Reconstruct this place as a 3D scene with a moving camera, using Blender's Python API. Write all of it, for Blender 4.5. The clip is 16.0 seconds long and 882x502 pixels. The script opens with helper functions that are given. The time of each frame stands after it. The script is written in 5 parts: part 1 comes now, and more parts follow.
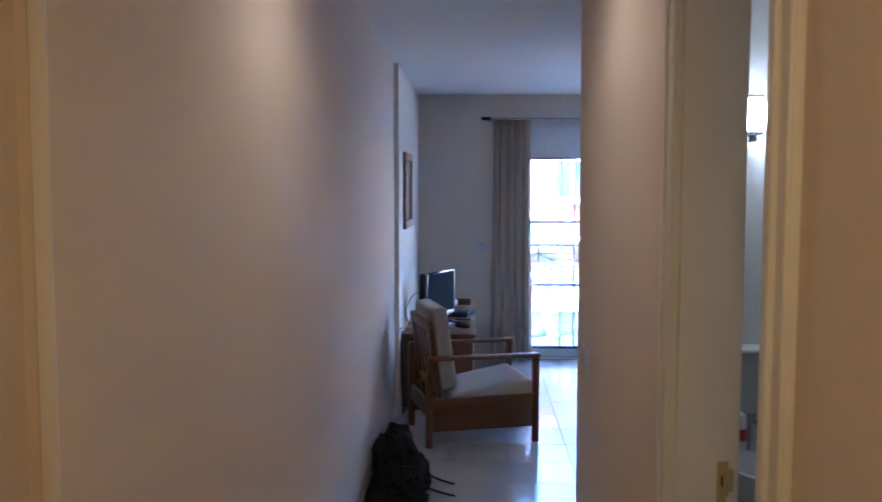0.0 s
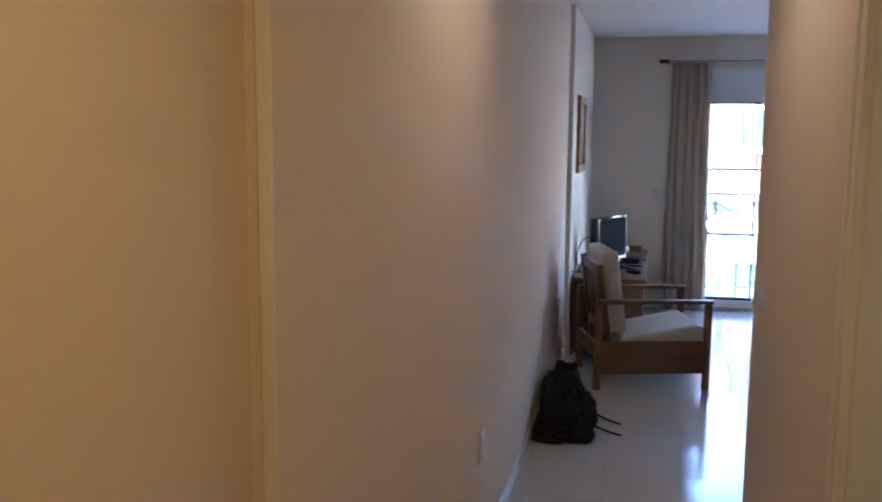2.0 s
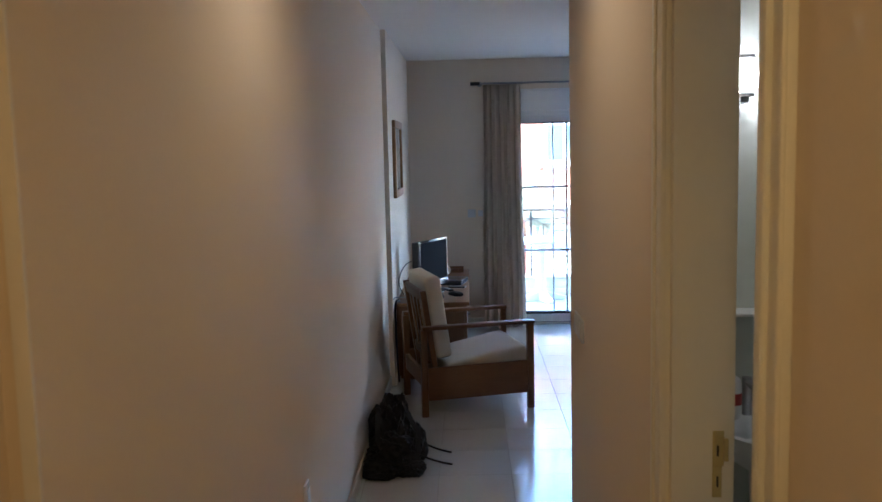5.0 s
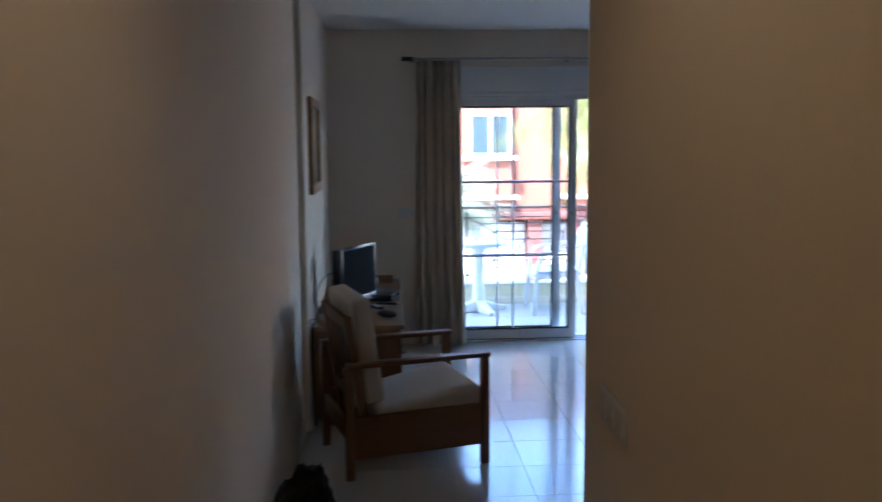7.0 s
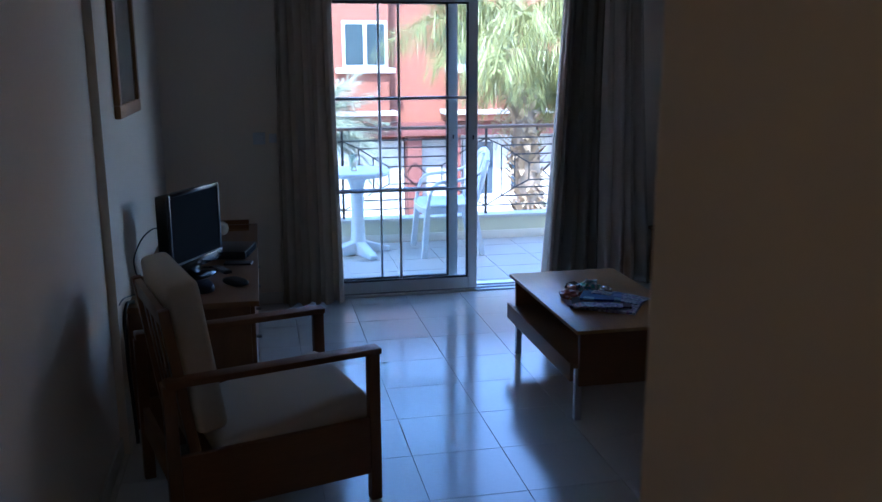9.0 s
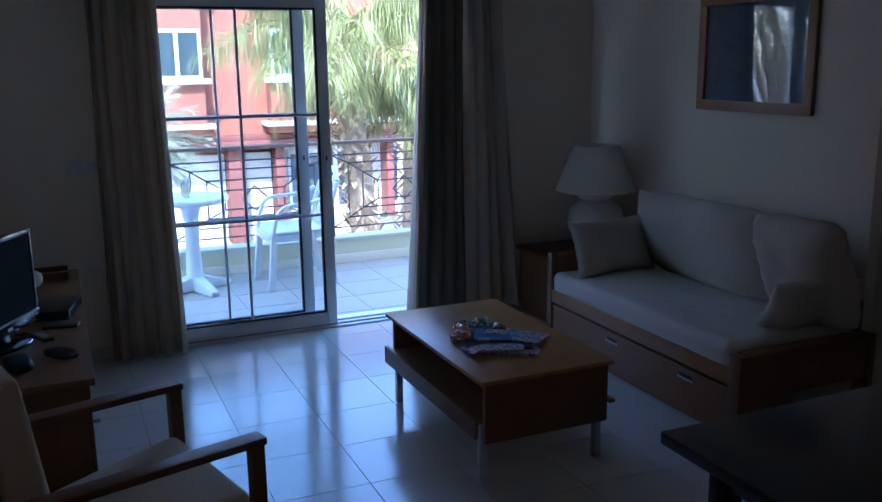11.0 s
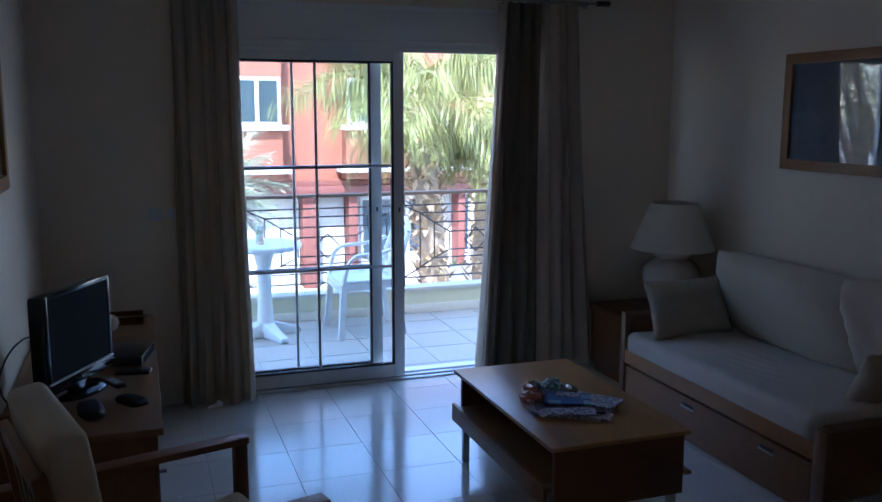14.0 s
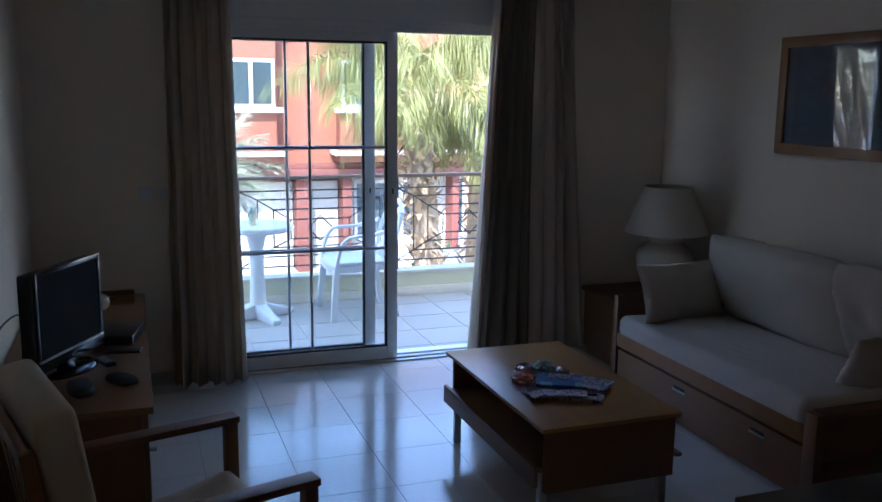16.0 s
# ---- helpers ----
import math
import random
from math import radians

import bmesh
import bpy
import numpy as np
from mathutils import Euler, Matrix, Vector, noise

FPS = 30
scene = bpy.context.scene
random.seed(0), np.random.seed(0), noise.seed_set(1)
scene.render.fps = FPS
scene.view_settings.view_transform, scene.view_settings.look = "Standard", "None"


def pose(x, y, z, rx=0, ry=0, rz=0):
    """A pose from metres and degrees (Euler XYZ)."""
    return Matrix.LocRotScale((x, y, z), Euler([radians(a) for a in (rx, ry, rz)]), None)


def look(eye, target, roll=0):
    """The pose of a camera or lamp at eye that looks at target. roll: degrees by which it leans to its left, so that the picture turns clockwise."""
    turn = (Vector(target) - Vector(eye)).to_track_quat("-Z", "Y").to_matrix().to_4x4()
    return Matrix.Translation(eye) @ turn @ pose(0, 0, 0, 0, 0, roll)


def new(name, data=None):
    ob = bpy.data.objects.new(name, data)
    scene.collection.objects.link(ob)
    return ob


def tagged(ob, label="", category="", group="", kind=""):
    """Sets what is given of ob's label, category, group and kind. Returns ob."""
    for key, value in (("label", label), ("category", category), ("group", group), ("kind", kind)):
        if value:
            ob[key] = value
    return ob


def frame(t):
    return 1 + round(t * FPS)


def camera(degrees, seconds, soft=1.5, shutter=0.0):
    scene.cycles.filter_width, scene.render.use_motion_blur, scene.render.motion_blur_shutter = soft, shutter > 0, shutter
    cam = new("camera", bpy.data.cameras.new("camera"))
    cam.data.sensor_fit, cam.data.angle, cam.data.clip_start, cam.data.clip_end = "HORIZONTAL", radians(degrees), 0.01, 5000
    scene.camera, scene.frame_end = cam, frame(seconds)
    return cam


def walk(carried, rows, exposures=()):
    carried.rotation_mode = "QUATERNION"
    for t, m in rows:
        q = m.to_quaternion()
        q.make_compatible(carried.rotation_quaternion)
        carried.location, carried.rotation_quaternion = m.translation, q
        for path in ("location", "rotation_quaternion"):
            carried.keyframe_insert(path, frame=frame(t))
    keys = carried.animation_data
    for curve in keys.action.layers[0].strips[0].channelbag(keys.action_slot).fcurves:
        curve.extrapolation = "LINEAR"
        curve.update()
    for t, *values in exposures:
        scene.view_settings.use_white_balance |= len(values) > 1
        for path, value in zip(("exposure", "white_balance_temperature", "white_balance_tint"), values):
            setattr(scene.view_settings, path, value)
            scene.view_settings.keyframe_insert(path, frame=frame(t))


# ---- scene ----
cam = camera(53.4, 16.0, shutter=0.5)
PATH = [
    (0, (0.31, 0.343, 1.756), (0.231, 2.336, 1.607), 0.1),
    (0.5, (0.361, 0.464, 1.741), (0.141, 2.445, 1.571), 0.5),
    (1, (0.368, 0.46, 1.702), (0.044, 2.423, 1.507), 1.0),
    (1.5, (0.367, 0.449, 1.654), (-0.136, 2.373, 1.443), 1.1),
    (2, (0.303, 0.239, 1.705), (-0.153, 2.168, 1.442), 0.4),
    (2.5, (0.309, 0.06, 1.747), (0.11, 2.03, 1.465), 0.5),
    (3, (0.308, 0.022, 1.749), (0.127, 1.993, 1.465), 0.0),
    (3.5, (0.292, -0.009, 1.75), (0.122, 1.965, 1.477), -0.3),
    (4, (0.301, 0.005, 1.751), (0.165, 1.985, 1.505), -0.6),
    (4.5, (0.317, 0.157, 1.754), (0.242, 2.14, 1.5), -1.0),
    (4.7, (0.322, 0.241, 1.773), (0.252, 2.227, 1.547), -1.2),
    (6.8, (0.236, 1.58, 1.714), (0.278, 3.565, 1.475), -0.4),
    (7, (0.207, 1.725, 1.725), (0.332, 3.706, 1.481), -0.5),
    (7.5, (0.217, 2.062, 1.719), (0.471, 4.028, 1.451), -0.4),
    (8, (0.279, 2.439, 1.697), (0.457, 4.407, 1.392), -0.6),
    (8.5, (0.252, 2.819, 1.707), (0.536, 4.763, 1.333), -0.4),
    (9, (0.341, 3.183, 1.68), (0.738, 5.094, 1.244), -0.2),
    (9.5, (0.339, 3.445, 1.704), (0.657, 5.368, 1.254), 0.3),
    (10, (0.274, 3.653, 1.704), (0.938, 5.487, 1.264), -1.3),
    (10.2, (0.259, 3.741, 1.703), (1.051, 5.526, 1.271), -0.4),
    (12.3, (0.267, 3.856, 1.712), (0.976, 5.686, 1.324), -1.7),
    (12.5, (0.265, 3.854, 1.719), (0.959, 5.691, 1.343), -1.7),
    (13, (0.266, 3.86, 1.737), (0.954, 5.704, 1.381), -1.4),
    (13.5, (0.267, 3.876, 1.738), (0.945, 5.727, 1.403), -0.4),
    (14, (0.271, 3.894, 1.736), (0.916, 5.761, 1.419), 0.1),
    (14.5, (0.274, 3.895, 1.728), (0.902, 5.768, 1.414), 0.4),
    (15, (0.274, 3.899, 1.723), (0.908, 5.768, 1.401), 0.5),
    (15.5, (0.277, 3.904, 1.725), (0.921, 5.768, 1.389), 0.6),
    (16, (0.28, 3.903, 1.717), (0.936, 5.759, 1.366), 0.6),
]
walk(cam, [(t, look(eye, aim, roll)) for t, eye, aim, roll in PATH],
     exposures=[(0.0, 5.52, 4750, 23), (1.5, 5.72, 5120, 21), (3.0, 5.5, 5500, 17), (4.7, 5.4, 5500, 15), (6.8, 4.46, 5600, 14), (8.0, 3.62, 5200, 14), (9.0, 3.4, 4960, 14), (13.0, 3.42, 5130, 15), (16.0, 3.38, 5740, 15)])

# ---- world, sun and lamps ----
SUN_ELEVATION, SUN_AZIMUTH = radians(52), radians(205)
world = bpy.data.worlds.new("sky")
scene.world = world
world.use_nodes = True
wn = world.node_tree.nodes
sky = wn.new("ShaderNodeTexSky")
sky.sky_type = "NISHITA"
sky.sun_disc = False
sky.sun_elevation = SUN_ELEVATION
sky.sun_rotation = SUN_AZIMUTH
sky.air_density, sky.dust_density, sky.ozone_density = 1.0, 0.6, 1.5
world.node_tree.links.new(sky.outputs[0], wn["Background"].inputs[0])
wn["Background"].inputs[1].default_value = 0.15

sun = new("sun", bpy.data.lights.new("sun", "SUN"))
sun.data.energy, sun.data.angle, sun.data.color = 1.85, radians(0.6), (1.0, 0.95, 0.86)
sun_way = Vector((math.sin(SUN_AZIMUTH) * math.cos(SUN_ELEVATION), math.cos(SUN_AZIMUTH) * math.cos(SUN_ELEVATION), math.sin(SUN_ELEVATION)))
sun.matrix_world = look(sun_way * 40, (0, 0, 0))


def spot(name, place, watts, colour, size=120, blend=0.6, radius=0.04):
    lamp = new(name, bpy.data.lights.new(name, "SPOT"))
    lamp.data.energy, lamp.data.color = watts, colour
    lamp.data.spot_size, lamp.data.spot_blend, lamp.data.shadow_soft_size = radians(size), blend, radius
    lamp.matrix_world = look(place, (place[0], place[1], 0))
    return lamp


spot("corridor_lamp_light", (0.22, 2.93, 2.61), 0.27, (1.0, 0.75, 0.45), 170, 0.7, 0.06)
spot("entrance_lamp_light", (0.42, 0.45, 2.61), 0.44, (1.0, 0.64, 0.23), 170, 0.7, 0.06)
bath_light = new("bathroom_lamp_light", bpy.data.lights.new("bathroom_lamp_light", "POINT"))
bath_light.data.energy, bath_light.data.color, bath_light.data.shadow_soft_size = 0.05, (1.0, 0.93, 0.8), 0.05
bath_light.location = (1.25, 3.28, 1.996)

# ---- materials ----


def material(name, colour, rough=0.6, metal=0.0, vary=0.06, scale=3.0, fine=60.0, bump=0.0, spread=0.0, coat=0.0, stretch=(1, 1, 1), second=None):
    """A surface whose colour drifts at two scales, with fine relief; spread varies it from piece to piece."""
    m = bpy.data.materials.new(name)
    m.use_nodes = True
    n, l = m.node_tree.nodes, m.node_tree.links
    b = n["Principled BSDF"]
    tc, mp = n.new("ShaderNodeTexCoord"), n.new("ShaderNodeMapping")
    mp.inputs["Scale"].default_value = stretch
    l.new(tc.outputs["Object"], mp.inputs[0])
    big, small = n.new("ShaderNodeTexNoise"), n.new("ShaderNodeTexNoise")
    big.inputs["Scale"].default_value, small.inputs["Scale"].default_value = scale, fine
    big.inputs["Detail"].default_value, small.inputs["Detail"].default_value = 4, 5
    l.new(mp.outputs[0], big.inputs["Vector"])
    l.new(mp.outputs[0], small.inputs["Vector"])
    mix = n.new("ShaderNodeMix")
    mix.data_type = "RGBA"
    dark = tuple(c * (1 - vary * 2.2) for c in colour) if second is None else second
    light = tuple(min(1, c * (1 + vary)) for c in colour)
    mix.inputs["A"].default_value, mix.inputs["B"].default_value = (*dark, 1), (*light, 1)
    add = n.new("ShaderNodeMath")
    add.operation = "ADD"
    l.new(big.outputs["Fac"], add.inputs[0])
    l.new(small.outputs["Fac"], add.inputs[1])
    half = n.new("ShaderNodeMath")
    half.operation = "MULTIPLY"
    half.inputs[1].default_value = 0.5
    l.new(add.outputs[0], half.inputs[0])
    last = half.outputs[0]
    if spread:
        info, amp = n.new("ShaderNodeObjectInfo"), n.new("ShaderNodeMath")
        amp.operation = "MULTIPLY_ADD"
        amp.inputs[1].default_value, amp.inputs[2].default_value = spread, -spread / 2
        l.new(info.outputs["Random"], amp.inputs[0])
        plus = n.new("ShaderNodeMath")
        plus.operation = "ADD"
        plus.use_clamp = True
        l.new(last, plus.inputs[0])
        l.new(amp.outputs[0], plus.inputs[1])
        last = plus.outputs[0]
    l.new(last, mix.inputs["Factor"])
    l.new(mix.outputs["Result"], b.inputs["Base Color"])
    rr = n.new("ShaderNodeMapRange")
    rr.inputs["To Min"].default_value, rr.inputs["To Max"].default_value = max(0.02, rough * 0.8), min(1, rough * 1.2)
    l.new(big.outputs["Fac"], rr.inputs["Value"])
    l.new(rr.outputs[0], b.inputs["Roughness"])
    b.inputs["Metallic"].default_value = metal
    b.inputs["Coat Weight"].default_value = coat
    if bump:
        bp = n.new("ShaderNodeBump")
        bp.inputs["Strength"].default_value, bp.inputs["Distance"].default_value = bump, 0.004
        l.new(small.outputs["Fac"], bp.inputs["Height"])
        l.new(bp.outputs[0], b.inputs["Normal"])
    return m


def glass(name, tint=(0.93, 0.97, 0.97), rough=0.0):
    m = bpy.data.materials.new(name)
    m.use_nodes = True
    b = m.node_tree.nodes["Principled BSDF"]
    b.inputs["Base Color"].default_value = (*tint, 1)
    b.inputs["Transmission Weight"].default_value = 1
    b.inputs["Roughness"].default_value = rough
    b.inputs["IOR"].default_value = 1.45
    return m


def glow(name, colour, strength):
    m = bpy.data.materials.new(name)
    m.use_nodes = True
    b = m.node_tree.nodes["Principled BSDF"]
    b.inputs["Base Color"].default_value = (*colour, 1)
    b.inputs["Emission Color"].default_value = (*colour, 1)
    b.inputs["Emission Strength"].default_value = strength
    return m


PLASTER = material("plaster", (0.82, 0.71, 0.57), 0.8, vary=0.03, scale=1.2, fine=90, bump=0.12)
CEILING = material("ceiling_paint", (0.80, 0.75, 0.66), 0.85, vary=0.02, scale=1, fine=80, bump=0.08)
TRIM = material("trim_paint", (0.87, 0.84, 0.74), 0.35, vary=0.03, scale=2, fine=50, bump=0.05)
TILE = material("floor_tile", (0.62, 0.595, 0.545), 0.15, vary=0.05, scale=2.5, fine=45, spread=0.10)
GROUT = material("grout", (0.52, 0.49, 0.43), 0.9, vary=0.1, scale=5, fine=100)
SKIRT = material("skirting_tile", (0.70, 0.65, 0.55), 0.3, vary=0.05, scale=4, fine=40)
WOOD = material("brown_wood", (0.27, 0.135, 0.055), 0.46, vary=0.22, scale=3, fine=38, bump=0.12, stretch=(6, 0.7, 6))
# Crosswise and upright wood: shade on their faces is put into the colour.
SHADED_WOOD_X = material("shaded_brown_wood_crosswise", (0.20, 0.085, 0.032), 0.46, vary=0.22, scale=3, fine=38, bump=0.12, stretch=(0.7, 6, 6))
SHADED_WOOD_Z = material("shaded_brown_wood_upright", (0.20, 0.09, 0.036), 0.4, vary=0.22, scale=3, fine=38, bump=0.12, stretch=(6, 6, 0.7))
OAK = material("oak_frame", (0.36, 0.17, 0.055), 0.4, vary=0.2, scale=3, fine=40, bump=0.1, stretch=(5, 5, 1.2))
# Streaky worn top; the window's sheen is put into its lighter colour.
LIT_TOP_WOOD = material("worn_lit_table_top", (0.50, 0.26, 0.085), 0.32, vary=0.25, scale=3, fine=30, bump=0.1, stretch=(6, 0.7, 6))
DARK_WOOD = material("dark_table_top", (0.022, 0.018, 0.017), 0.22, vary=0.2, scale=3, fine=30, stretch=(1, 5, 5))
FABRIC = material("cream_upholstery", (0.58, 0.51, 0.41), 0.95, vary=0.06, scale=4, fine=260, bump=0.35)
SHEET = material("pale_mattress_cover", (0.62, 0.57, 0.50), 0.95, vary=0.06, scale=4, fine=240, bump=0.3)
CURTAIN = material("beige_curtain", (0.68, 0.58, 0.46), 0.9, vary=0.08, scale=3, fine=220, bump=0.3, stretch=(1, 1, 0.3))
bsdf = CURTAIN.node_tree.nodes["Principled BSDF"]
through_cloth, blend_cloth = CURTAIN.node_tree.nodes.new("ShaderNodeBsdfTranslucent"), CURTAIN.node_tree.nodes.new("ShaderNodeMixShader")
through_cloth.inputs["Color"].default_value, blend_cloth.inputs[0].default_value = (0.64, 0.50, 0.34, 1), 0.36
CURTAIN.node_tree.links.new(bsdf.outputs[0], blend_cloth.inputs[1])
CURTAIN.node_tree.links.new(through_cloth.outputs[0], blend_cloth.inputs[2])
CURTAIN.node_tree.links.new(blend_cloth.outputs[0], CURTAIN.node_tree.nodes["Material Output"].inputs[0])
LINED = CURTAIN.copy()
LINED.name = "beige_curtain_lined"
for node in LINED.node_tree.nodes:
    if node.type == "MIX_SHADER":
        node.inputs[0].default_value = 0.05
LINING = material("dark_olive_lining", (0.26, 0.22, 0.155), 0.85, vary=0.12, scale=3, fine=220, bump=0.3, stretch=(1, 1, 0.3))
ALU = material("white_aluminium", (0.84, 0.84, 0.82), 0.32, vary=0.03, scale=3, fine=60)
GLAZING_BAR = material("pale_glazing_bar", (0.74, 0.77, 0.80), 0.25, vary=0.04)
GASKET = material("black_gasket", (0.02, 0.02, 0.022), 0.6, vary=0.1)
STEEL = material("brushed_steel", (0.45, 0.45, 0.46), 0.3, metal=1.0, vary=0.08, scale=6, fine=120)
BRASS = material("brass", (0.62, 0.52, 0.24), 0.4, metal=0.35, vary=0.12, scale=8, fine=60)
IRON = material("black_ironwork", (0.035, 0.033, 0.032), 0.5, vary=0.2, scale=8, fine=60)
RAIL_WOOD = material("brown_rail_paint", (0.17, 0.11, 0.075), 0.5, vary=0.15, scale=4, fine=60)
BLACK_PLASTIC = material("black_plastic", (0.018, 0.018, 0.02), 0.3, vary=0.15, scale=6, fine=90)
GLOSS_PLASTIC = material("gloss_black_plastic", (0.014, 0.014, 0.016), 0.16, vary=0.12, scale=6, fine=90)
SCREEN = material("dark_screen", (0.043, 0.046, 0.050), 0.30, vary=0.05)
SCREEN.node_tree.nodes["Principled BSDF"].inputs["Specular IOR Level"].default_value = 0.0
SILVER = material("silver_plastic", (0.5, 0.52, 0.55), 0.35, vary=0.05)
WHITE_PLASTIC = material("white_plastic", (0.68, 0.70, 0.72), 0.4, vary=0.03, scale=5, fine=50)
BAG = material("black_nylon", (0.007, 0.007, 0.008), 0.62, vary=0.35, scale=9, fine=160, bump=0.5)
CERAMIC = material("cream_ceramic", (0.84, 0.77, 0.66), 0.22, vary=0.07, scale=6, fine=40)
SHADE = material("cream_lampshade", (0.82, 0.76, 0.65), 0.9, vary=0.04, scale=5, fine=180, bump=0.2)
GLASS = glass("clear_glass")
CURB = material("yellow_balcony_paint", (0.62, 0.60, 0.42), 0.8, vary=0.06, scale=2, fine=70, bump=0.15)
CURB_TOP = material("balcony_coping", (0.55, 0.53, 0.46), 0.7, vary=0.06, scale=3, fine=60, bump=0.1)
BALCONY_TILE = material("balcony_tile", (0.41, 0.37, 0.31), 0.45, vary=0.08, scale=3, fine=60, spread=0.3, bump=0.1)

# ---- shapes ----


def box(bm, a, b, bevel=0.0, m=None):
    """A block from corner a to corner b, with its edges eased."""
    made = bmesh.ops.create_cube(bm, size=1)["verts"]
    mid, size = [(p + q) / 2 for p, q in zip(a, b)], [abs(q - p) for p, q in zip(a, b)]
    for v in made:
        v.co = Vector((mid[0] + v.co.x * size[0], mid[1] + v.co.y * size[1], mid[2] + v.co.z * size[2]))
        if m is not None:
            v.co = m @ v.co
    if bevel:
        bmesh.ops.bevel(bm, geom=list({e for v in made for e in v.link_edges}), offset=min(bevel, min(size) * 0.45), segments=2, profile=0.6, affect="EDGES")
    return bm


def tube(bm, p, q, r, r2=None, sides=12):
    """A round bar from p to q."""
    p, q = Vector(p), Vector(q)
    turn = (q - p).to_track_quat("Z", "Y").to_matrix().to_4x4()
    bmesh.ops.create_cone(bm, cap_ends=True, segments=sides, radius1=r, radius2=r if r2 is None else r2, depth=(q - p).length,
                          matrix=Matrix.Translation((p + q) / 2) @ turn)
    return bm


def lathe(bm, profile, centre=(0, 0, 0), sides=32):
    """A turned shape from (radius, height) pairs."""
    rings = []
    for r, z in profile:
        rings.append([bm.verts.new((centre[0] + r * math.cos(2 * math.pi * i / sides), centre[1] + r * math.sin(2 * math.pi * i / sides), centre[2] + z)) for i in range(sides)])
    for lo, hi in zip(rings, rings[1:]):
        for i in range(sides):
            bm.faces.new((lo[i], lo[(i + 1) % sides], hi[(i + 1) % sides], hi[i]))
    bm.faces.new(list(reversed(rings[0])))
    bm.faces.new(rings[-1])
    return bm


def pillow(bm, w, d, h, m, soft=0.55, n=18, ear=0.07, power=2.6):
    """A stuffed cushion w x d, h thick in the middle, with pinched seams."""
    grid = {}
    for side in (1, -1):
        for i in range(n + 1):
            for j in range(n + 1):
                u, v = 2 * i / n - 1, 2 * j / n - 1
                edge = i in (0, n) or j in (0, n)
                if edge and side < 0:
                    grid[(i, j, side)] = grid[(i, j, 1)]
                    continue
                swell = ((1 - abs(u) ** power) * (1 - abs(v) ** power)) ** soft
                px, py = 1 - ear * (1 - v * v) * abs(u), 1 - ear * (1 - u * u) * abs(v)
                if ear < 0.05:
                    round_off = 1 - 0.05 * (u * v) ** 4
                    px, py = px * round_off, py * round_off
                rim = max(abs(u), abs(v))
                wob = 0.016 * noise.noise(Vector((u * 2.1 + side, v * 2.3, w))) + 0.006 * noise.noise(Vector((u * 6 + side, v * 6, w)))
                seam = 0.006 * math.sin((i + 2 * j) * 2.1) * (rim > 0.8)
                grid[(i, j, side)] = bm.verts.new(m @ Vector((u * w / 2 * px, v * d / 2 * py, side * (h / 2) * swell + wob * swell + seam)))
    for side in (1, -1):
        for i in range(n):
            for j in range(n):
                q = [grid[(i, j, side)], grid[(i + 1, j, side)], grid[(i + 1, j + 1, side)], grid[(i, j + 1, side)]]
                bm.faces.new(q if side > 0 else list(reversed(q)))
    return bm


def soft_block(bm, a, b, r, crown=0.0, m=None, n=14):
    """A foam cushion from corner a to b with rounded edges of radius r and a crowned top and bottom."""
    half = Vector([abs(q - p) / 2 for p, q in zip(a, b)])
    mid = Vector([(p + q) / 2 for p, q in zip(a, b)])
    r = min(r, min(half) * 0.98)
    steps = [math.copysign(1 - (1 - abs(k)) ** 2.2, k) for k in [2 * i / n - 1 for i in range(n + 1)]]
    cache = {}

    def at(i, j, k):
        if (i, j, k) not in cache:
            p = Vector((steps[i] * half.x, steps[j] * half.y, steps[k] * half.z))
            q = Vector([max(-h + r, min(h - r, c)) for c, h in zip(p, half)])
            d = p - q
            if d.length > 1e-6:
                p = q + d.normalized() * r
            u, v = p.x / half.x, p.y / half.y
            p.z += crown * (1 - u * u) * (1 - v * v) * (p.z / half.z)
            p += Vector((0, 0, 0.004 * noise.noise(p * 7 + mid)))
            cache[(i, j, k)] = bm.verts.new((m or Matrix()) @ (p + mid))
        return cache[(i, j, k)]

    for i in range(n):
        for j in range(n):
            for k, turn in ((0, -1), (n, 1)):
                for quad in ([at(i, j, k), at(i + 1, j, k), at(i + 1, j + 1, k), at(i, j + 1, k)],
                             [at(k, i, j), at(k, i + 1, j), at(k, i + 1, j + 1), at(k, i, j + 1)],
                             [at(j, k, i), at(j, k, i + 1), at(j + 1, k, i + 1), at(j + 1, k, i)]):
                    bm.faces.new(quad if turn > 0 else list(reversed(quad)))
    return bm


def sweep(bm, points, w, h, side=(0, 1, 0)):
    """A flat bar of width w along side and thickness h through the points."""
    side = Vector(side).normalized()
    pts = [Vector(p) for p in points]
    rings = []
    for i, p in enumerate(pts):
        along = (pts[min(i + 1, len(pts) - 1)] - pts[max(i - 1, 0)]).normalized()
        up = along.cross(side).normalized()
        ww, hh = (w[i] if isinstance(w, (list, tuple)) else w) / 2, h / 2
        rings.append([bm.verts.new(p + side * ww * c * k + up * hh * e) for c, e, k in ((-1, -1, 0.85), (1, -1, 0.85), (1, 1, 0.85), (-1, 1, 0.85))])
    for lo, hi in zip(rings, rings[1:]):
        for i in range(4):
            bm.faces.new((lo[i], lo[(i + 1) % 4], hi[(i + 1) % 4], hi[i]))
    bm.faces.new(list(reversed(rings[0])))
    bm.faces.new(rings[-1])
    bmesh.ops.recalc_face_normals(bm, faces=bm.faces)
    return bm


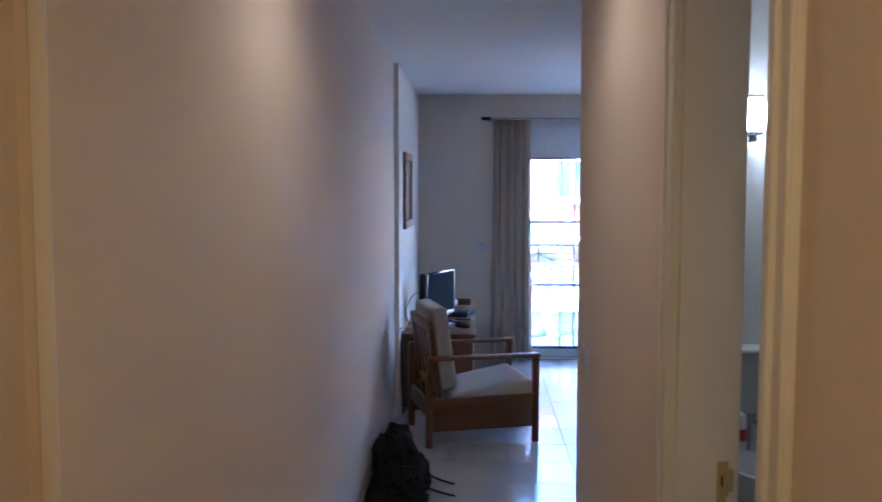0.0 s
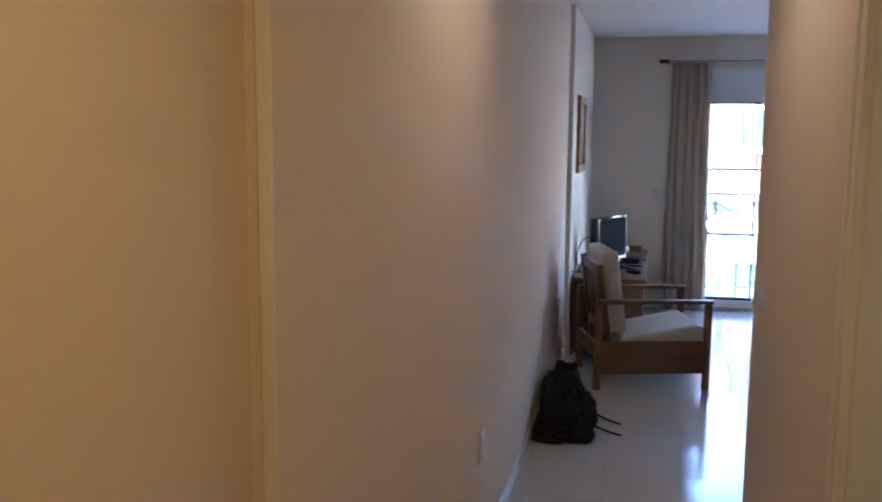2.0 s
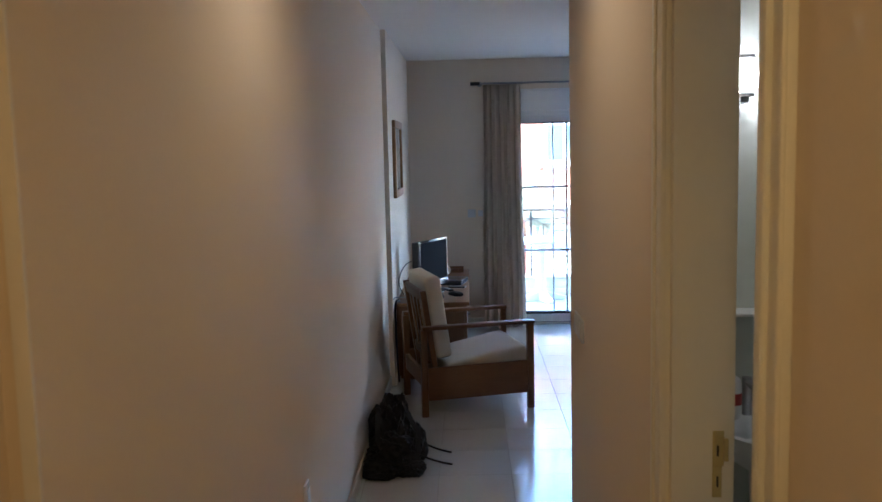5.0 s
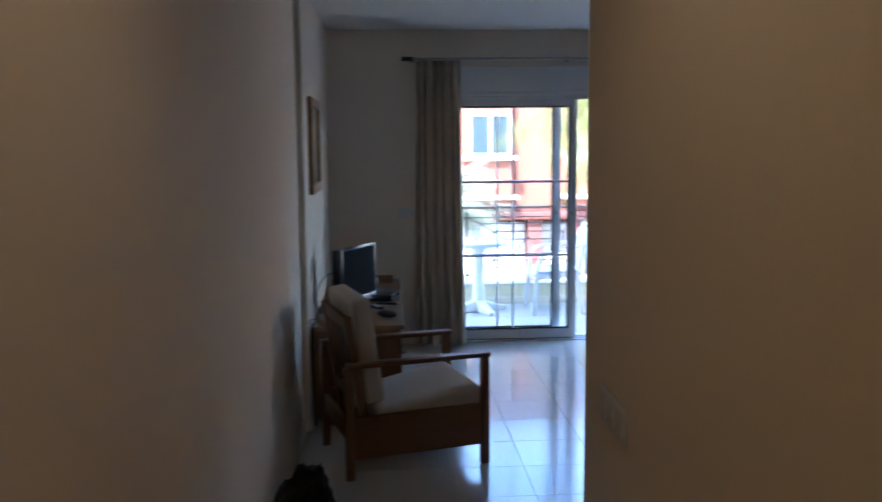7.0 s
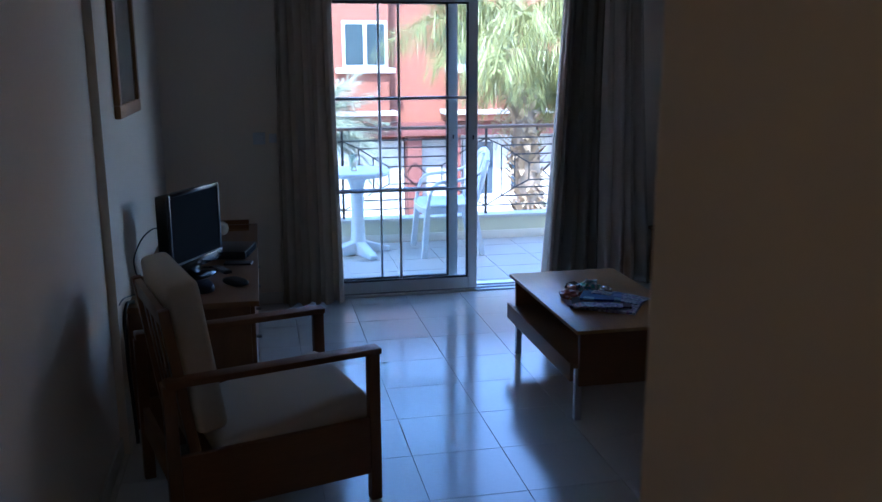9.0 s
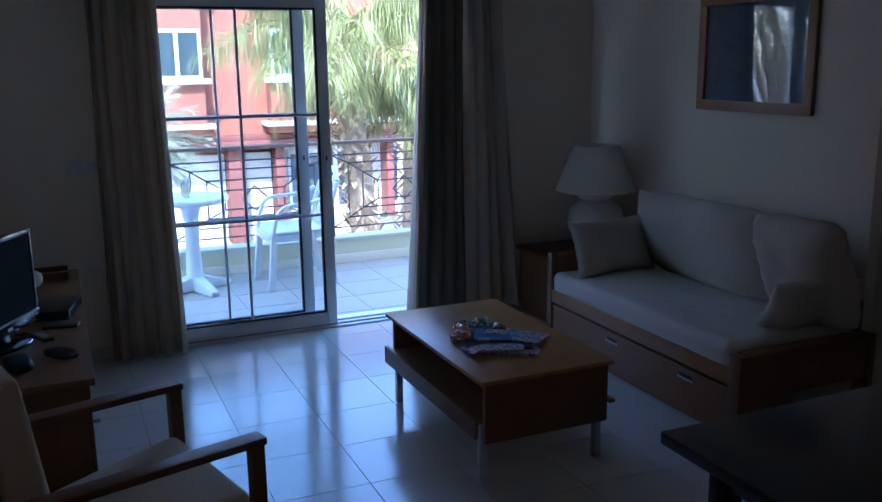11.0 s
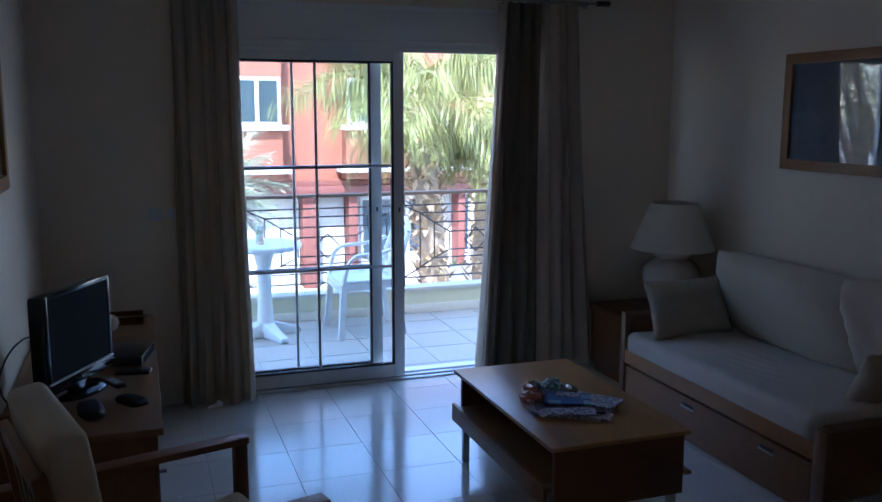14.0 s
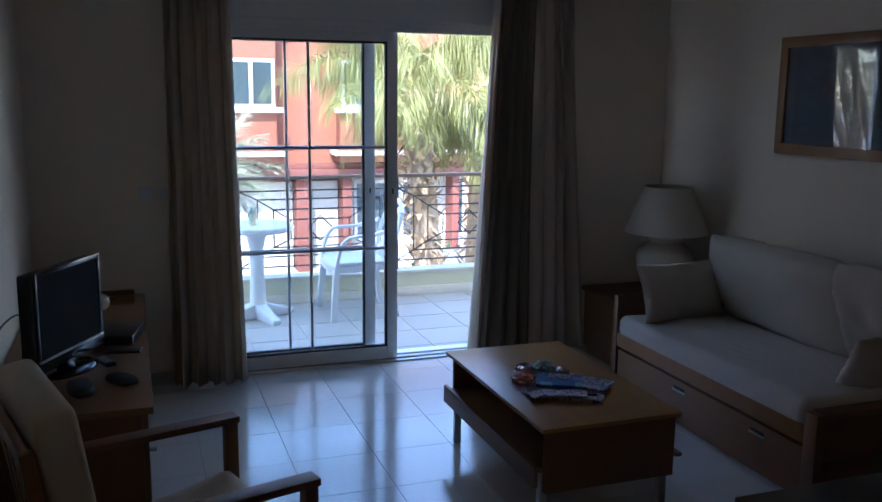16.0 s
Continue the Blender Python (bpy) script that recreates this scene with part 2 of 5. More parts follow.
def link(name, bm, mat, smooth=None):
    me = bpy.data.meshes.new(name)
    bm.normal_update()
    bm.to_mesh(me)
    bm.free()
    me.materials.append(mat)
    if smooth is not None:
        me.polygons.foreach_set("use_smooth", [True] * len(me.polygons))
        if smooth < 180:
            me.set_sharp_from_angle(angle=radians(smooth))
    return new(name, me)


def part(name, bm, mat, parent, label="", smooth=35):
    ob = link(name, bm, mat, smooth)
    ob.parent = parent
    if label:
        ob["label"] = label
    return ob


def thing(name, label, category, m=None, group="", kind=""):
    ob = new(name)
    ob.empty_display_size = 0.1
    if m is not None:
        ob.matrix_world = m
    return tagged(ob, label, category, group, kind)


def solid(name, mat, a, b, label, category, bevel=0.0):
    return tagged(link(name, box(bmesh.new(), a, b, bevel), mat, 35), label, category, kind="structure")


def wall(name, blocks, label, mat=None):
    bm = bmesh.new()
    for a, b in blocks:
        box(bm, a, b)
    return tagged(link(name, bm, mat or PLASTER, 30), label, "wall", kind="structure")


# ---- plan ----
LEFT_A, LEFT_B, LEFT_C = -0.345, -0.30, -0.265   # left wall, stepping in twice
RIGHT = 0.74                                     # corridor's right wall
END = 4.015                                      # where the corridor opens
EAST = 3.77                                     # living room's right wall
FAR = 9.17                                       # inner face of the window wall
OUT = 9.42
HIGH = 2.66
DOOR_A, DOOR_B = 1.605, 2.20                      # bathroom doorway
DOOR_TOP = 2.32
BATH = 0.864
OPEN_A, OPEN_B = 0.60, 2.98                      # balcony opening
OPEN_TOP = 2.15

wall("wall_west", [((-0.6, -1.6, 0), (LEFT_A, 1.58, HIGH)), ((-0.6, 1.58, 0), (LEFT_B, 6.9, HIGH)), ((-0.6, 6.9, 0), (LEFT_C, OUT, HIGH))],
     "cream plastered wall with two shallow steps")
wall("wall_corridor", [((RIGHT, -1.6, 0), (BATH, DOOR_A, HIGH)), ((RIGHT, DOOR_B, 0), (BATH, END, HIGH)), ((RIGHT, DOOR_A, DOOR_TOP), (BATH, DOOR_B, HIGH))],
     "cream plastered corridor wall with a bathroom doorway")
wall("wall_south", [((-0.6, -1.75, 0), (2.6, -1.6, HIGH))], "plain cream wall that closes the corridor")
wall("wall_kitchen", [((BATH, END - 0.12, 0), (EAST + 0.15, END, HIGH))], "plain cream wall of the living room")
wall("wall_east", [((EAST, 6.76, 0), (EAST + 0.2, OUT, HIGH)), ((EAST + 0.07, END, 0), (EAST + 0.2, 6.76, HIGH))], "cream plastered wall behind the sofa")
wall("wall_north", [((LEFT_C, FAR, 0), (OPEN_A, OUT, HIGH)), ((OPEN_B, FAR, 0), (EAST, OUT, HIGH)), ((OPEN_A, FAR, OPEN_TOP), (OPEN_B, OUT, HIGH))],
     "cream window wall with a wide balcony opening")
wall("wall_bathroom", [((BATH, 0.9, 0), (2.4, 1.0, HIGH)), ((2.3, 1.0, 0), (2.4, 3.6, HIGH)), ((BATH, 3.5, 0), (2.3, 3.6, HIGH))],
     "pale tiled bathroom wall", material("bathroom_tile", (0.60, 0.64, 0.60), 0.25, vary=0.05, scale=3, fine=30))
solid("ceiling", CEILING, (-0.6, -1.75, HIGH), (EAST + 0.2, OUT, HIGH + 0.2), "white painted flat ceiling", "ceiling")
solid("floor", GROUT, (-0.6, -1.75, -0.25), (EAST + 0.2, OUT, -0.004), "cream polished floor tiles with thin dark joints", "floor")

SKIRTS = (((LEFT_A, -1.6), (LEFT_A + 0.012, 1.58)), ((LEFT_B, 1.58), (LEFT_B + 0.012, 6.9)), ((LEFT_C, 6.9), (LEFT_C + 0.012, FAR)), ((RIGHT - 0.012, -1.6), (RIGHT, DOOR_A - 0.086)),
          ((RIGHT - 0.012, DOOR_B + 0.086), (RIGHT, END)), ((RIGHT, END), (EAST, END + 0.012)), ((EAST - 0.012, 6.76), (EAST, FAR)), ((LEFT_C + 0.012, FAR - 0.012), (OPEN_A, FAR)), ((OPEN_B, FAR - 0.012), (EAST - 0.012, FAR)))
for (xa, ya), (xb, yb) in SKIRTS:
    solid("baseboard", SKIRT, (xa, ya, 0.0), (xb, yb, 0.08), "cream tiled skirting along the wall", "skirting", 0.003)

# ---- doorway of the bathroom ----
door_frame = thing("door_1", "cream painted door frame of the bathroom doorway", "door frame", kind="structure")
for name, y0, y1 in (("casing", DOOR_B, DOOR_B + 0.11), ("casing", DOOR_A - 0.085, DOOR_A)):
    bm = bmesh.new()
    box(bm, (RIGHT - 0.014, y0, 0), (RIGHT, y1, DOOR_TOP), 0.003)
    inner = y0 if y0 == DOOR_B else y1 - 0.03
    box(bm, (RIGHT - 0.024, inner, 0), (RIGHT - 0.012, inner + 0.03, DOOR_TOP), 0.005)
    outer = y1 - 0.02 if y0 == DOOR_B else y0
    box(bm, (RIGHT - 0.021, outer, 0), (RIGHT - 0.012, outer + 0.02, DOOR_TOP), 0.004)
    part(name, bm, TRIM, door_frame)
part("casing", box(bmesh.new(), (RIGHT - 0.014, DOOR_A - 0.085, DOOR_TOP), (RIGHT, DOOR_B + 0.11, DOOR_TOP + 0.085), 0.003), TRIM, door_frame)
part("jamb", box(bmesh.new(), (RIGHT - 0.003, DOOR_B - 0.02, 0), (BATH + 0.004, DOOR_B + 0.003, DOOR_TOP), 0.002), TRIM, door_frame)
part("jamb", box(bmesh.new(), (RIGHT - 0.003, DOOR_A - 0.003, 0), (BATH + 0.004, DOOR_A + 0.02, DOOR_TOP), 0.002), TRIM, door_frame)
YJ = DOOR_B - 0.02
strike = bmesh.new()
box(strike, (0.822, YJ - 0.003, 1.100), (0.846, YJ, 1.176), 0.002)
box(strike, (0.822, YJ - 0.003, 1.032), (0.842, YJ, 1.100), 0.002)
box(strike, (0.844, YJ - 0.010, 1.112), (0.854, YJ, 1.160), 0.002)
for z in (1.040, 1.094, 1.168):
    tube(strike, (0.832, YJ - 0.0045, z), (0.832, YJ - 0.001, z), 0.0045, sides=10)
strike_plate = part("strike_plate", strike, BRASS, door_frame, "brass strike plate")
for z0, z1 in ((1.122, 1.145), (1.055, 1.078)):
    part("slot", box(bmesh.new(), (0.8305, YJ - 0.0042, z0), (0.8345, YJ - 0.002, z1)), GASKET, strike_plate, "dark slot")

lamp = thing("wall_lamp", "lit white glass wall lamp in the bathroom", "lamp")
part("glass_shade", lathe(bmesh.new(), [(0.030, -0.055), (0.038, -0.04), (0.042, 0), (0.038, 0.04), (0.030, 0.055)], (1.25, 3.38, 1.996), 24), glow("lit_glass", (1.0, 0.96, 0.88), 1.2), lamp, "glowing white glass")
for z in (-0.068, 0.056):
    part("cap", lathe(bmesh.new(), [(0.032, z), (0.032, z + 0.012)], (1.25, 3.38, 1.996), 24), STEEL, lamp)
part("bracket", box(bmesh.new(), (1.235, 3.38, 1.906), (1.265, 3.5, 1.931), 0.004), STEEL, lamp)
basin = thing("washbasin", "white ceramic washbasin on the bathroom wall", "basin")
bm = bmesh.new()
lathe(bm, [(0.10, 0.0), (0.20, 0.07), (0.24, 0.15), (0.245, 0.17), (0.225, 0.17), (0.17, 0.08), (0.05, 0.05)], (1.36, 3.2, 0.68), 28)
part("bowl", bm, WHITE_PLASTIC, basin)
part("pedestal", lathe(bmesh.new(), [(0.11, 0), (0.085, 0.3), (0.10, 0.70)], (1.36, 3.3, 0), 20), WHITE_PLASTIC, basin)
bm = bmesh.new()
tube(bm, (1.26, 3.34, 0.85), (1.26, 3.34, 0.98), 0.017)
tube(bm, (1.26, 3.34, 0.965), (1.28, 3.2, 0.94), 0.012)
part("tap", bm, STEEL, basin)
shelf = thing("glass_shelf", "thin glass shelf on the bathroom wall", "shelf")
part("shelf_board", box(bmesh.new(), (0.95, 3.38, 1.18), (1.5, 3.5, 1.19), 0.002), ALU, shelf)
soap = thing("soap_bottle", "white soap bottle with a red label on the basin", "bottle")
part("bottle", lathe(bmesh.new(), [(0.026, 0), (0.03, 0.02), (0.03, 0.11), (0.024, 0.135), (0.012, 0.145)], (1.20, 3.30, 0.85), 20), WHITE_PLASTIC, soap)
part("bottle_label", lathe(bmesh.new(), [(0.0305, 0.05), (0.0305, 0.09)], (1.20, 3.30, 0.85), 20), material("red_print", (0.35, 0.03, 0.03), 0.5), soap, "red label")

for place in ((0.22, 2.93), (0.42, 0.45)):
    down = thing("downlight", "recessed round ceiling downlight with a white rim", "ceiling light", group="corridor downlights")
    part("rim", lathe(bmesh.new(), [(0.040, -0.008), (0.058, -0.008), (0.062, 0.0), (0.040, 0.0)], (*place, HIGH), 28), ALU, down)
    part("lens", lathe(bmesh.new(), [(0.036, -0.003), (0.036, 0.0)], (*place, HIGH), 24), glow("downlight_lens", (1.0, 0.76, 0.47), 1.5), down)

# ---- switches and sockets ----


def plate(name, label, category, m, w, h, rockers, group=""):
    """A plate whose local x runs along the wall, z up, and y points out of it."""
    ob = thing(name, label, category, m, group)
    part("plate", box(bmesh.new(), (-w / 2, 0, -h / 2), (w / 2, 0.009, h / 2), 0.003), WHITE_PLASTIC, ob)
    step = w / rockers
    for i in range(rockers):
        x = -w / 2 + step * (i + 0.5)
        part("rocker", box(bmesh.new(), (x - step * 0.36, 0.007, -h * 0.33), (x + step * 0.36, 0.014, h * 0.33), 0.003, Matrix.Rotation(radians(2), 4, "X")), WHITE_PLASTIC, ob)
    return ob


plate("light_switch", "white three-gang light switch on the corridor wall", "switch", pose(RIGHT, 3.70, 1.09, 0, 0, 90), 0.22, 0.085, 3)
plate("light_switch", "small white light switch beside the curtain", "switch", pose(0.35, FAR, 1.143, 0, 0, 180), 0.08, 0.08, 1, "far wall switches")
plate("wall_socket", "white socket beside the light switch", "socket", pose(0.44, FAR, 1.143, 0, 0, 180), 0.05, 0.06, 1, "far wall switches")
plate("wall_socket", "white low socket on the corridor wall", "socket", pose(LEFT_B, 3.478, 0.505, 0, 0, -90), 0.08, 0.13, 1)

solid("trim_corner", material("white_corner_trim", (0.86, 0.82, 0.76), 0.4, vary=0.03), (LEFT_B - 0.022, 1.572, 0.0), (LEFT_B + 0.003, 1.5798, HIGH), "pale painted corner edge of the wall step", "trim", 0.002)

# ---- balcony door ----
LEAF_Y, LEAF_BACK = 9.20, 9.275


def sliding_leaf(x0, y, label):
    """One glazed leaf: stiles, rails, gasket, glass and its bars."""
    ob = thing("sliding_door", label, "sliding door", pose(x0, y, 0), "balcony door leaves")
    w, lo, hi, st, dp = 1.105, 0.024, 2.107, 0.066, 0.042
    part("stile", box(bmesh.new(), (0, 0, lo), (st, dp, hi), 0.004), ALU, ob)
    part("stile", box(bmesh.new(), (w - st, 0, lo), (w, dp, hi), 0.004), ALU, ob)
    part("rail", box(bmesh.new(), (st, 0.001, hi - 0.075), (w - st, dp - 0.001, hi), 0.004), ALU, ob)
    part("rail", box(bmesh.new(), (st, 0.001, lo), (w - st, dp - 0.001, lo + 0.08), 0.004), ALU, ob)
    bm = bmesh.new()
    g = 0.012
    box(bm, (st, 0.006, lo + 0.08), (st + g, dp - 0.006, hi - 0.075))
    box(bm, (w - st - g, 0.006, lo + 0.08), (w - st, dp - 0.006, hi - 0.075))
    box(bm, (st + g, 0.006, lo + 0.08), (w - st - g, dp - 0.006, lo + 0.08 + g))
    box(bm, (st + g, 0.006, hi - 0.075 - g), (w - st - g, dp - 0.006, hi - 0.075))
    part("gasket", bm, GASKET, ob, "black rubber gasket")
    pane = part("pane", box(bmesh.new(), (st + 0.004, 0.018, lo + 0.084), (w - st - 0.004, 0.023, hi - 0.079)), GLASS, ob, "clear glass")
    pane.visible_shadow = False
    bar = GLAZING_BAR
    part("glazing_bar", tube(bmesh.new(), (w / 2, 0.0205, lo + 0.085), (w / 2, 0.0205, hi - 0.08), 0.0095, sides=14), bar, ob)
    for z in (0.752, 1.390):
        part("glazing_bar", tube(bmesh.new(), (st + 0.002, 0.0205, z), (w - st - 0.002, 0.0205, z), 0.0100, sides=14), bar, ob)
    part("latch", box(bmesh.new(), (w - st + 0.022, -0.005, 1.02), (w - st + 0.044, 0.001, 1.16), 0.002), ALU, ob)
    part("keyhole", box(bmesh.new(), (w - st + 0.028, -0.0065, 1.10), (w - st + 0.038, -0.0045, 1.13), 0.001), GASKET, ob, "black keyhole")
    return ob


sliding_leaf(0.752, LEAF_Y, "white aluminium sliding glass door leaf with glazing bars")
sliding_leaf(0.625, LEAF_BACK, "outer white aluminium sliding glass door leaf behind the other")

frame_1 = thing("window_1", "white aluminium frame and sill of the balcony opening", "door frame", kind="structure")
part("head_track", box(bmesh.new(), (OPEN_A, 9.165, 2.112), (OPEN_B, 9.34, 2.1495), 0.003), ALU, frame_1)
part("head_lip", box(bmesh.new(), (OPEN_A, 9.166, 2.086), (OPEN_B, 9.180, 2.1118), 0.002), ALU, frame_1)
part("shutter_box", box(bmesh.new(), (OPEN_A - 0.06, 9.150, 2.150), (OPEN_B + 0.06, 9.1695, 2.345), 0.004), ALU, frame_1, "white roller shutter cover")
part("shutter_edge", box(bmesh.new(), (OPEN_A - 0.06, 9.140, 2.335), (OPEN_B + 0.06, 9.1695, 2.36), 0.003), ALU, frame_1)
part("side_track", box(bmesh.new(), (OPEN_A, 9.18, 0.012), (OPEN_A + 0.011, 9.34, 2.112), 0.002), ALU, frame_1)
part("side_track", box(bmesh.new(), (OPEN_B - 0.04, 9.18, 0.012), (OPEN_B, 9.34, 2.112), 0.002), ALU, frame_1)
part("sill", box(bmesh.new(), (OPEN_A, 9.18, 0.0), (OPEN_B, 9.415, 0.012), 0.002), ALU, frame_1)
for y in (9.215, 9.29):
    part("runner", box(bmesh.new(), (OPEN_A, y, 0.012), (OPEN_B, y + 0.012, 0.0235), 0.001), STEEL, frame_1)

# ---- curtains ----


def curtain(x0, x1, y, top, bottom, folds, label, seed, spread=0.0, lean=0.0, cloth_mat=None, ob=None, name="cloth"):
    """x0 to x1 at the rail; the hem is wider by spread and leans sideways."""
    rnd = random.Random(seed)
    phase = [0.0]
    for k in range(folds * 2):
        phase.append(phase[-1] + rnd.uniform(0.6, 1.4))
    ob = ob or thing("curtain", label, "curtain", group="balcony curtains")
    bm = bmesh.new()
    nu, nv = folds * 14, 40
    rows = []
    for j in range(nv + 1):
        v = j / nv
        z = top + (bottom - top) * v
        row = []
        for i in range(nu + 1):
            u = i / nu
            s = u * folds * 2
            k = min(int(s), folds * 2 - 1)
            p = (phase[k] + (phase[k + 1] - phase[k]) * (s - k)) / phase[-1]
            a = 0.036 + 0.022 * v + 0.02 * noise.noise(Vector((u * 3.1, seed, 0)))
            wave = math.sin(s * math.pi) * a + 0.008 * math.sin(s * 2.3 * math.pi + v * 3 + seed)
            w = (x1 - x0) + spread * v ** 1.3
            side = (x0 + x1) / 2 + (p - 0.5) * w + 0.012 * math.sin(s * math.pi * 2 + 1) + lean * v
            side += 0.015 * noise.noise(Vector((u * 5, v * 1.5, seed)))
            row.append(bm.verts.new((side, y + wave, z + (0.002 * math.sin(s * 3) if j == nv else 0))))
        rows.append(row)
    for a, b in zip(rows, rows[1:]):
        for i in range(nu):
            bm.faces.new((a[i], a[i + 1], b[i + 1], b[i]))
    cloth = part(name, bm, cloth_mat or CURTAIN, ob, smooth=180)
    if label and name != "cloth":
        cloth["label"] = label
    mod = cloth.modifiers.new("thickness", "SOLIDIFY")
    mod.thickness = 0.004
    return ob


ROD_Y, ROD_Z = 9.075, 2.415
curtain(0.47, 0.83, ROD_Y + 0.005, 2.40, 0.010, 5, "beige floor-length curtain gathered beside the balcony door", 3, 0.05, 0.01)
right_curtain = curtain(2.70, 2.98, ROD_Y + 0.010, 2.40, 0.025, 4, "beige floor-length curtain with its dark olive lining turned out", 8, 0.15, 0.08, LINED)
curtain(2.455, 2.715, ROD_Y, 2.40, 0.03, 4, "dark olive curtain lining", 5, 0.13, -0.06, LINING, right_curtain, "lining")
curtain(2.447, 2.470, ROD_Y - 0.030, 2.39, 0.035, 1, "pale leading hem", 2, 0.02, -0.125, CURTAIN, right_curtain, "hem")
rod = thing("curtain_rod", "thin steel curtain rod with brackets above the door", "curtain rod")
part("bar", tube(bmesh.new(), (0.40, ROD_Y, ROD_Z), (3.16, ROD_Y, ROD_Z), 0.009), STEEL, rod)
for x in (0.36, 3.12):
    part("finial", tube(bmesh.new(), (x, ROD_Y, ROD_Z), (x + 0.09, ROD_Y, ROD_Z), 0.017), IRON, rod, "dark end piece")
for x in (0.45, 1.75, 3.08):
    bm = bmesh.new()
    tube(bm, (x, ROD_Y, ROD_Z), (x, FAR, ROD_Z), 0.006)
    tube(bm, (x, FAR - 0.006, ROD_Z), (x, FAR, ROD_Z), 0.025)
    part("bracket", bm, STEEL, rod)
for x0, x1, n in ((0.50, 0.86, 8), (2.47, 3.0, 11)):
    for i in range(n):
        x = x0 + (x1 - x0) * i / (n - 1)
        bm = bmesh.new()
        lathe(bm, [(0.013, -0.002), (0.0155, -0.002), (0.0155, 0.002), (0.013, 0.002)], (0, 0, 0), 14)
        bmesh.ops.transform(bm, matrix=Matrix.Translation((x, ROD_Y, ROD_Z - 0.004)) @ Matrix.Rotation(radians(90), 4, "Y"), verts=bm.verts)
        part("ring", bm, STEEL, rod)

# ---- armchair ----


def armchair(m):
    ob = thing("armchair", "brown wooden armchair with cream seat and back cushions", "armchair", m)
    for sx, sy, top in ((0.36, 0.30, 0.592), (0.36, -0.30, 0.592), (-0.385, 0.29, 0.592), (-0.385, -0.29, 0.592)):
        part("leg", box(bmesh.new(), (sx - 0.022, sy - 0.02, 0), (sx + 0.022, sy + 0.02, top), 0.004), SHADED_WOOD_Z, ob)
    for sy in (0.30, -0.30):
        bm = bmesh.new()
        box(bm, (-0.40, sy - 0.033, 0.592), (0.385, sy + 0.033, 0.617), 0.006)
        part("armrest", bm, SHADED_WOOD_X, ob)
        part("side_board", box(bmesh.new(), (-0.363, sy - 0.014, 0.112), (0.338, sy + 0.014, 0.335), 0.003), SHADED_WOOD_X, ob)
    part("front_board", box(bmesh.new(), (0.345, -0.28, 0.18), (0.37, 0.28, 0.315), 0.003), WOOD, ob)
    part("rear_board", box(bmesh.new(), (-0.395, -0.27, 0.20), (-0.37, 0.27, 0.31), 0.003), WOOD, ob)
    seat = pose(0, 0, 0.2595, 0, -10, 0)
    for i in range(5):
        x = -0.22 + i * 0.125
        part("seat_slat", box(bmesh.new(), (x - 0.03, -0.285, -0.018), (x + 0.03, 0.285, -0.001), 0.003, seat), WOOD, ob)
    part("seat_cushion", soft_block(bmesh.new(), (-0.21, -0.280, 0.0), (0.372, 0.280, 0.118), 0.032, 0.012, seat), FABRIC, ob, smooth=180)
    tilt = pose(-0.285, 0, 0.33, 0, -8, 0)
    for y in (-0.262, 0.262):
        part("back_post", box(bmesh.new(), (-0.040, y - 0.02, -0.10), (-0.002, y + 0.02, 0.53), 0.004, tilt), SHADED_WOOD_Z, ob)
    for z in (0.06, 0.49):
        part("back_rail", box(bmesh.new(), (-0.034, -0.242, z - 0.035), (-0.008, 0.242, z + 0.035), 0.004, tilt), WOOD, ob)
    for i in range(4):
        y = -0.16 + i * 0.107
        part("back_slat", box(bmesh.new(), (-0.028, y - 0.022, 0.095), (-0.014, y + 0.022, 0.455), 0.003, tilt), SHADED_WOOD_Z, ob)
    part("back_cushion", soft_block(bmesh.new(), (0.0, -0.268, 0.045), (0.115, 0.268, 0.605), 0.03, 0.0, tilt), FABRIC, ob, smooth=180)
    return ob


armchair(pose(0.295, 6.485, 0, 0, 0, 16))

# ---- sideboard and television ----
side = thing("sideboard", "low brown wooden sideboard along the wall", "sideboard")
SX, SY0, SY1, SZ = 0.312, 7.055, 8.95, 0.61
part("top", box(bmesh.new(), (LEFT_C + 0.01, SY0, SZ - 0.028), (SX, SY1, SZ), 0.004), WOOD, side)
part("end_panel", box(bmesh.new(), (LEFT_C + 0.01, SY0 + 0.025, 0.03), (SX - 0.04, SY0 + 0.05, SZ - 0.025), 0.002), SHADED_WOOD_Z, side)
part("end_panel", box(bmesh.new(), (LEFT_C + 0.01, SY1 - 0.05, 0.03), (SX - 0.04, SY1 - 0.025, SZ - 0.025), 0.002), SHADED_WOOD_Z, side)
part("base", box(bmesh.new(), (LEFT_C + 0.03, SY0 + 0.06, 0.0), (SX - 0.08, SY1 - 0.06, 0.06), 0.002), WOOD, side)
part("back_panel", box(bmesh.new(), (LEFT_C + 0.012, SY0 + 0.05, 0.06), (LEFT_C + 0.03, SY1 - 0.05, SZ - 0.025)), WOOD, side)
for i in range(4):
    y0 = SY0 + 0.028 + i * (SY1 - SY0 - 0.056) / 4
    door = part("door", box(bmesh.new(), (SX - 0.04, y0 + 0.002, 0.06), (SX - 0.02, y0 + (SY1 - SY0 - 0.056) / 4 - 0.002, SZ - 0.03), 0.003), SHADED_WOOD_Z, side)
    part("handle", tube(bmesh.new(), (SX - 0.02, y0 + 0.05, 0.42), (SX + 0.005, y0 + 0.05, 0.42), 0.009), STEEL, door, "round steel knob")

